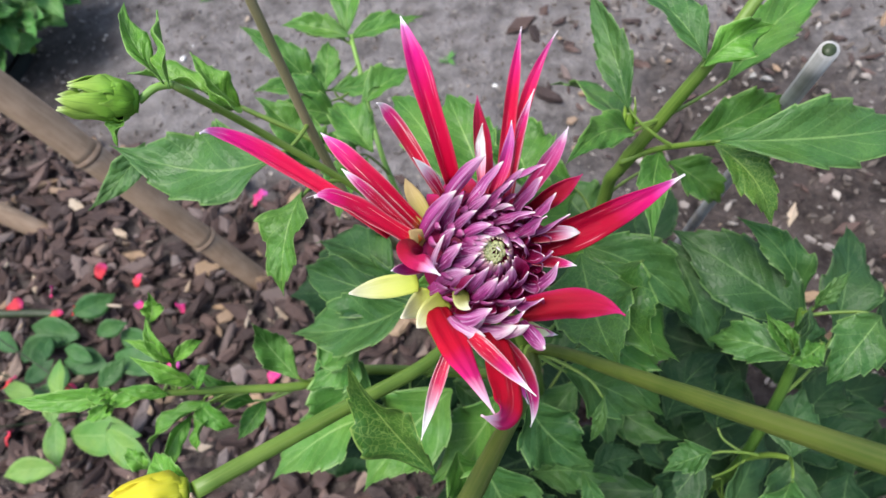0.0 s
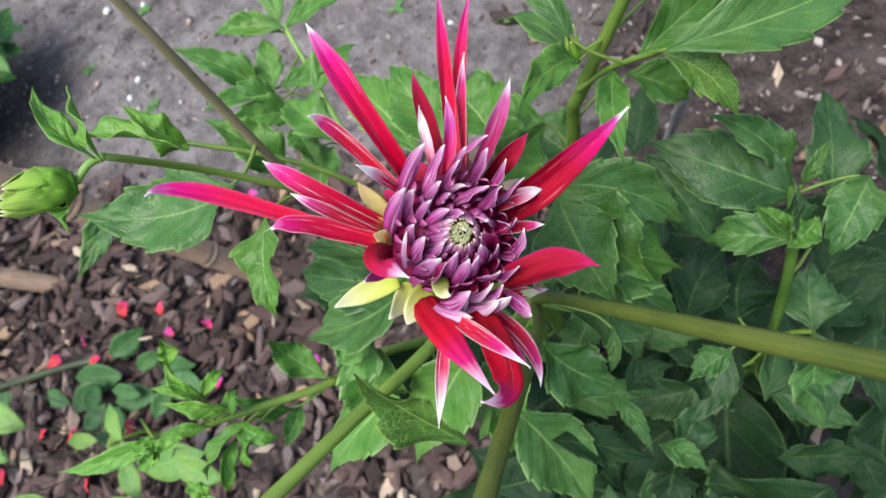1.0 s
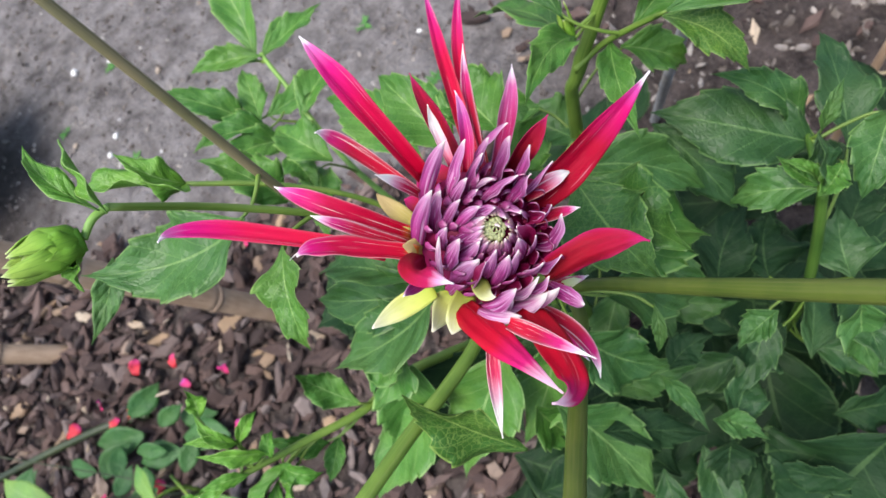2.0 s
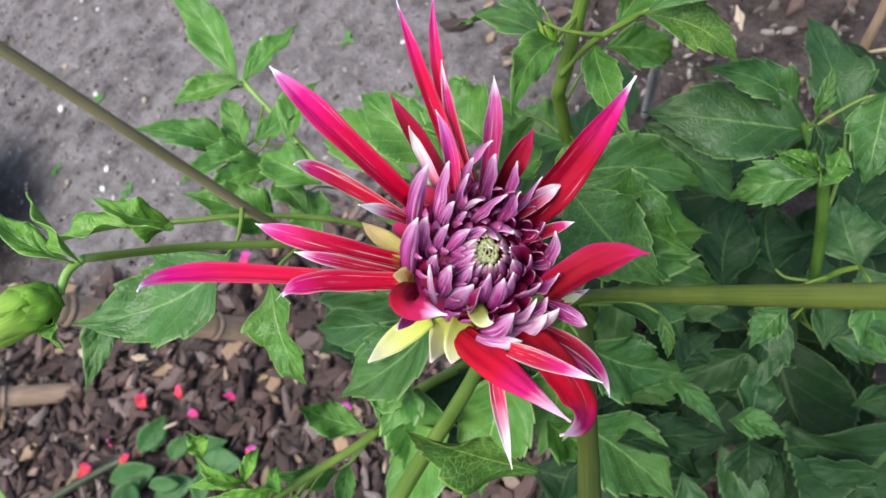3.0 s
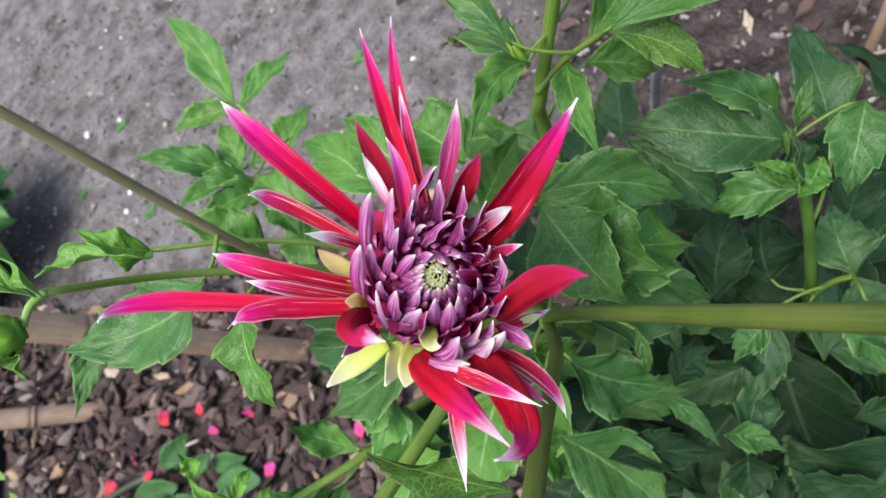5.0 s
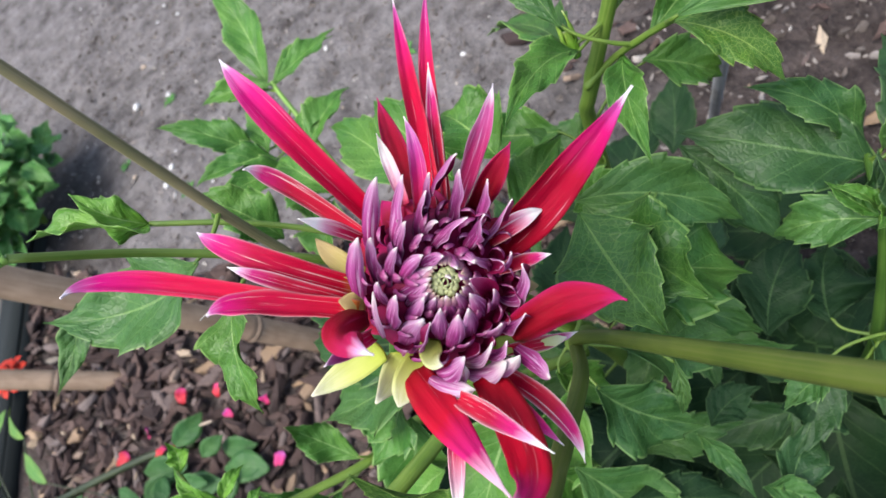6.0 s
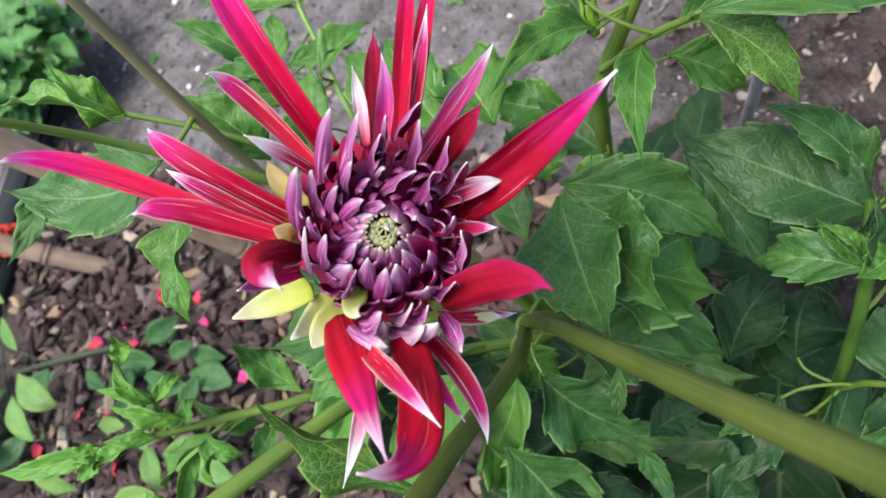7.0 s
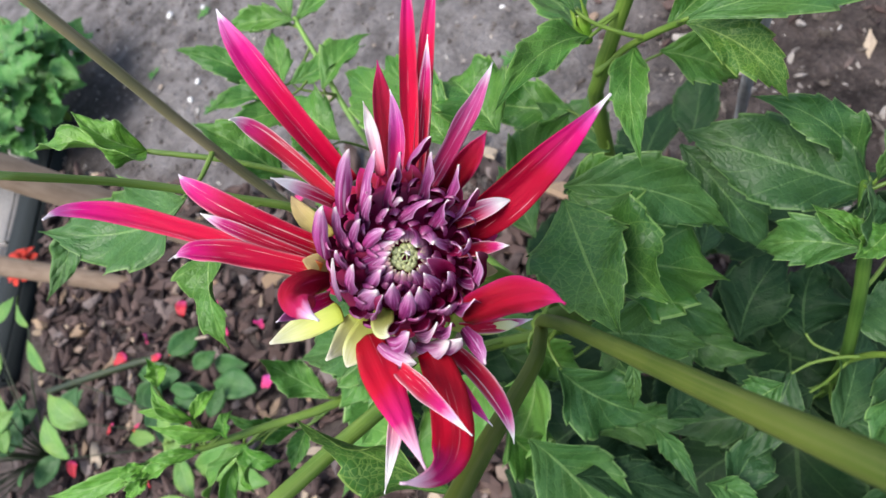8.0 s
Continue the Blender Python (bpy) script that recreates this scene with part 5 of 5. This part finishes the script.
rng = random.Random(21)
SHAPES = [chip_shape(rng) for _ in range(12)]
near, rest_verts, rest_faces, total = [], [], [], 0
spots = []
for layer in range(3):
    for k in range(2000):
        x, y = rng.uniform(-0.77, 0.2), rng.uniform(0.0, 1.12)
        if y < bark_edge(x) + rng.gauss(0, 0.02):
            spots.append((x, y, layer))
for k in range(1300):
    x, y = rng.uniform(-1.0, 0.1), rng.uniform(-0.4, 0.66)
    if x < -0.76 or y < 0.01:
        spots.append((x, y, k % 3))
for k in range(420):
    x, y = rng.uniform(0.22, 0.95), rng.uniform(-0.1, 0.85)
    if x + 0.25 * y > 0.36:
        spots.append((x, y, 0))
for x, y, layer in spots:
    size = rng.choice((0.014, 0.020, 0.027, 0.034, 0.042, 0.052)) * rng.uniform(0.8, 1.2) * (0.7 if x > 0.25 else 1)
    m = pose(x, y, ground_height(x, y) + 0.004 + 0.006 * layer, rng.gauss(0, 22), rng.gauss(0, 22), rng.uniform(0, 360)) @ Matrix.Diagonal((size, size, size, 1))
    which = rng.randrange(12)
    if layer and -0.46 < x < -0.2 and 0.36 < y < 0.62 and len(near) < 300:
        near.append((m, which))
        continue
    vs, fs = SHAPES[which]
    mm = np.array(m)
    rest_verts.append(vs @ mm[:3, :3].T + mm[:3, 3])
    rest_faces += [tuple(i + total for i in f) for f in fs]
    total += len(vs)
mesh = bpy.data.meshes.new("bark_mulch")
mesh.from_pydata(np.concatenate(rest_verts).tolist(), [], rest_faces)
mesh.materials.append(bark_heap)
mulch = tagged(new("bark_mulch", mesh), "loose reddish-brown bark chips covering the flower bed", "bark mulch", kind="stuff")
chip_meshes = []
for vs, fs in SHAPES:
    mesh = bpy.data.meshes.new("bark_chip")
    mesh.from_pydata(vs.tolist(), [], fs)
    mesh.materials.append(bark_piece)
    chip_meshes.append(mesh)
for m, which in near:
    ob = new("bark_chip", chip_meshes[which])
    ob.parent, ob.matrix_basis = mulch, m

# crumbs of earth and grit on the bare soil
n = Nodes("earth_crumbs", 0.95, 0.15)
pick = n.tree.nodes.new("ShaderNodeNewGeometry").outputs["Random Per Island"]
grit = n.noise(n.place(), 300.0, 3.0)
tone = n.ramp(pick, [(0.0, (0.070, 0.056, 0.047)), (0.45, (0.15, 0.125, 0.108)), (0.75, (0.25, 0.22, 0.20)), (0.93, (0.38, 0.34, 0.30)), (1.0, (0.58, 0.55, 0.50))])
n.bump(grit, 0.5, 0.002)
crumb_mat = n.done(n.mix(n.math("MULTIPLY", grit, 0.4), tone, (0.09, 0.075, 0.065)))
crumb_verts, crumb_faces, total = [], [], 0
for k in range(9500):
    x, y = rng.uniform(-0.70, 0.85), rng.uniform(0.0, 1.65)
    if y < bark_edge(x) + 0.01 and x < 0.2:
        continue
    size = rng.choice((0.003, 0.004, 0.006, 0.009)) * rng.uniform(0.8, 1.5) * (1.5 if x > 0.3 else 1.0)
    m = np.array(pose(x, y, ground_height(x, y) + size * 0.1, rng.uniform(-40, 40), rng.uniform(-40, 40), rng.uniform(0, 360)) @ Matrix.Diagonal((size, size, size * 2.2, 1)))
    vs, fs = SHAPES[rng.randrange(12)]
    crumb_verts.append(vs @ m[:3, :3].T + m[:3, 3])
    crumb_faces += [tuple(i + total for i in f) for f in fs]
    total += len(vs)
mesh = bpy.data.meshes.new("earth_crumbs")
mesh.from_pydata(np.concatenate(crumb_verts).tolist(), [], crumb_faces)
mesh.materials.append(crumb_mat)
tagged(new("earth_crumbs", mesh), "loose grey-brown crumbs of earth and grit on the soil", "grit", kind="stuff")

# stones on the bare soil
def stone_mesh(name, rng, material):
    bm = bmesh.new()
    bmesh.ops.create_icosphere(bm, subdivisions=2, radius=0.5)
    for v in bm.verts:
        v.co *= 1 + 0.35 * noise.noise(v.co * 2.2 + Vector((rng.random() * 9, 0, 0)))
        v.co.z *= 0.6
    mesh = bpy.data.meshes.new(name)
    bm.to_mesh(mesh)
    bm.free()
    mesh.polygons.foreach_set("use_smooth", [True] * len(mesh.polygons))
    mesh.materials.append(material)
    return mesh


stones = [stone_mesh("pebble", rng, pebble_white), stone_mesh("pebble", rng, pebble_tan), stone_mesh("pebble", rng, pebble_tan)]
SPOTS = [(0.156, 0.715, 0.009, 0), (0.116, 0.73, 0.006, 1), (-0.29, 1.18, 0.012, 0), (-0.22, 1.06, 0.014, 1), (0.005, 0.941, 0.010, 0), (-0.36, 1.22, 0.018, 0), (-0.31, 1.32, 0.016, 1)]
for k in range(70):
    x, y = rng.uniform(-0.5, 0.6), rng.uniform(0.55, 1.7)
    if y > bark_edge(x) + 0.03:
        SPOTS.append((x, y, rng.choice((0.004, 0.006, 0.008, 0.013)), rng.choice((0, 1, 1, 2, 2))))
for x, y, size, which in SPOTS:
    ob = new("pebble", stones[which])
    ob.matrix_world = pose(x, y, ground_height(x, y) + size * 0.2, 0, 0, rng.uniform(0, 360)) @ Matrix.Diagonal((size, size * 0.8, size, 1))
    tagged(ob, "small pale pebble lying on bare soil" if which == 0 else "small tan pebble lying on bare soil", "pebble", "pebbles on the soil")

# a pale twig on the bark
twig = tagged(part("twig", tube(bmesh.new(), [(-0.487, 0.520, 0.034), (-0.465, 0.508, 0.036), (-0.440, 0.498, 0.033)], 0.0028, 0.0022, 6, 8), pebble_tan), "short pale grey twig lying on bark chips", "twig")
# fallen petals
FALLEN = [(-0.475, 0.572, 70, 0), (-0.550, 0.564, 100, 1), (-0.421, 0.540, 60, 0), (-0.542, 0.524, 20, 0), (-0.609, 0.562, 5, 0), (-0.376, 0.387, 40, 1), (-0.421, 0.496, 120, 1), (-0.511, 0.520, 60, 0),
          (-0.232, 0.611, 30, 1), (-0.422, 0.414, 45, 1), (-0.597, 0.365, 80, 0), (-0.453, 0.310, 10, 1), (-0.606, 0.444, 30, 0), (-0.241, 0.334, 50, 1), (-0.649, 0.469, 15, 0), (-0.726, 0.447, 60, 0), (-0.518, 0.400, 20, 0), (-0.360, 0.470, 110, 1)]
for k, (x, y, turn, pink) in enumerate(FALLEN):
    z = ground_height(x, y) + 0.024
    d = Vector((math.cos(radians(turn)), math.sin(radians(turn)), rng.uniform(-0.3, 0.4)))
    c, size = Vector((x, y, z)), rng.uniform(0.65, 1.0)
    bm = blade(bmesh.new(), c - d * 0.014 * size, c + Vector((rng.uniform(-0.004, 0.004), rng.uniform(-0.004, 0.004), 0.003)), c + d * 0.014 * size, UP, 0.019 * size, rng.uniform(0.3, 1.2), rng.uniform(-35, 35), 0.0006, 10, 6, 0.2, 0.68, 0.45, wave=0.25, seed=k, twist=rng.uniform(-50, 50))
    tagged(part("fallen_petal", bm, fallen_pink if pink else fallen_red), "fallen pink petal lying on bark chips" if pink else "fallen red petal lying on bark chips", "petal", "fallen petals")

# low plant with oval leaves
low = thing("low_plant", (-0.47, 0.36, 0.0), "low plant with smooth oval light-green leaves", "plant")
stem(low, [(-0.47, 0.36, 0.0), (-0.475, 0.37, 0.05), (-0.50, 0.36, 0.09)], 0.0028, 0.002, stem_green)
stem(low, [(-0.475, 0.37, 0.04), (-0.44, 0.36, 0.10), (-0.40, 0.30, 0.14)], 0.0022, 0.0016, stem_green)
stem(low, [(-0.50, 0.510, 0.004), (-0.56, 0.535, 0.018), (-0.64, 0.56, 0.020), (-0.76, 0.595, 0.018)], 0.0060, 0.0055, stem_dark, label="dark brownish creeping stem")
OVAL = [
    ((-0.5056, 0.5067, 0.0386), (-0.4426, 0.514, 0.0431)), ((-0.5773, 0.4602, 0.0335), (-0.5182, 0.4713, 0.0403)), ((-0.4609, 0.4154, 0.0295), (-0.5209, 0.4416, 0.0338)),
    ((-0.3904, 0.3832, 0.0331), (-0.4484, 0.4285, 0.0375)), ((-0.4426, 0.4591, 0.03), (-0.3924, 0.4249, 0.03)), ((-0.5013, 0.4747, 0.03), (-0.5692, 0.5106, 0.035)),
    ((-0.4968, 0.3793, 0.0777), (-0.4965, 0.3344, 0.0735)), ((-0.4914, 0.339, 0.0763), (-0.4913, 0.2845, 0.0664)), ((-0.4806, 0.3213, 0.0655), (-0.3908, 0.2922, 0.0711)),
    ((-0.4807, 0.2774, 0.0855), (-0.5402, 0.2849, 0.09)), ((-0.5284, 0.3848, 0.0693), (-0.5697, 0.4052, 0.0701)),
]
OVAL_SHADE = [
    ((-0.4652, 0.4574, 0.0450), (-0.4202, 0.4574, 0.0510)),
    ((-0.5752, 0.4703, 0.0450), (-0.6017, 0.5067, 0.0510)),
    ((-0.5312, 0.4751, 0.0450), (-0.5451, 0.4323, 0.0510)),
    ((-0.5623, 0.4241, 0.0450), (-0.5196, 0.4381, 0.0510)),
    ((-0.4708, 0.4214, 0.0450), (-0.5073, 0.4477, 0.0510)),
    ((-0.5104, 0.4278, 0.0450), (-0.5102, 0.3828, 0.0510)),
    ((-0.4598, 0.3814, 0.0450), (-0.4235, 0.4080, 0.0510)),
    ((-0.5024, 0.3896, 0.0450), (-0.5453, 0.4032, 0.0510)),
]
OVAL_BACK = [
    ((-0.4434, 0.3307, 0.137), (-0.444, 0.3785, 0.1421)), ((-0.3862, 0.2775, 0.1422), (-0.3426, 0.2289, 0.129)), ((-0.5861, 0.3827, 0.1463), (-0.5918, 0.4392, 0.1693)),
    ((-0.573, 0.3284, 0.1587), (-0.536, 0.3009, 0.1357)), ((-0.6167, 0.5223, 0.1408), (-0.6305, 0.578, 0.153)), ((-0.576, 0.4256, 0.123), (-0.6143, 0.4875, 0.1432)),
]
# the lower leaves take the shade-coloured copy
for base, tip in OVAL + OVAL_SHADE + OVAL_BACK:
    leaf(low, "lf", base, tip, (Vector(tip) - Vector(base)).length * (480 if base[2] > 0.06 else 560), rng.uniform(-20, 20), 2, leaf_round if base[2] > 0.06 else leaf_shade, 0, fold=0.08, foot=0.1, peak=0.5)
for base, tip in OVAL_BACK:
    stem(low, [(-0.47, 0.36, 0.02), (Vector(base) + Vector((-0.47, 0.36, 0.0))) / 2, base], 0.0011, 0.0008, stem_dark, name="stalk")

# a second low plant further along the bed
low = thing("low_plant", (-0.79, 0.50, 0.0), "low plant with oval leaves beside the bark", "plant")
for k in range(30):
    a, size = rng.uniform(0, 6.3), rng.uniform(0.035, 0.06)
    base = Vector((-0.79 + rng.gauss(0, 0.055), 0.49 + rng.gauss(0, 0.06), rng.uniform(0.03, 0.13)))
    tip = base + Vector((math.cos(a) * size, math.sin(a) * size, rng.uniform(-0.015, 0.02)))
    # shade colour again below 85 mm
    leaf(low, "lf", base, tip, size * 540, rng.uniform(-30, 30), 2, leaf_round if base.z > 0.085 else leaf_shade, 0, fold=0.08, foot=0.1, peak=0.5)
    stem(low, [(-0.79, 0.50, 0.0), (base + Vector((-0.79, 0.50, 0.0))) / 2 + Vector((0, 0, 0.01)), base], 0.0014, 0.0009, stem_dark, name="stalk")

# shrub at the edge of the path
shrub = thing("leafy_shrub", (-0.65, 1.16, 0.0), "low bushy plant with bright green leaves", "shrub")
for k in range(9):
    a = 2 * math.pi * k / 9
    top = Vector((-0.65 + 0.10 * math.cos(a), 1.16 + 0.10 * math.sin(a), 0.16 + 0.04 * math.sin(k * 2.1)))
    stem(shrub, [(-0.65, 1.16, -0.01), (-0.65 + 0.04 * math.cos(a), 1.16 + 0.04 * math.sin(a), 0.08), top], 0.004, 0.002, stem_green)
    for j in range(20):
        f, b = rng.uniform(0.45, 1.05), rng.uniform(0, 6.3)
        p = Vector((-0.65, 1.16, 0.03)).lerp(top, f) + Vector((rng.uniform(-0.06, 0.06), rng.uniform(-0.06, 0.06), rng.uniform(-0.03, 0.03)))
        size = rng.uniform(0.045, 0.075)
        leaf(shrub, "lf", p, p + Vector((math.cos(b) * size, math.sin(b) * size, rng.uniform(-0.03, 0.015))), size * 620, rng.uniform(-25, 25), 3, leaf_shrub, 6)

# little weeds on the path
for x, y in ((-0.29, 1.16), (0.12, 0.62), (-0.62, 1.30), (-0.43, 1.10), (0.10, 0.80), (-0.34, 0.93)):
    z = ground_height(x, y)
    weed = thing("weed", (x, y, z), "tiny green weed seedling on bare soil", "weed", "weeds on the path")
    for k in range(9):
        a, size = k * 2.4 + x * 9, rng.uniform(0.009, 0.022)
        leaf(weed, "lf", (x, y, z), (x + math.cos(a) * size, y + math.sin(a) * size, z + rng.uniform(0.002, 0.007)), size * 300, 0, 1, leaf_shrub, 0)
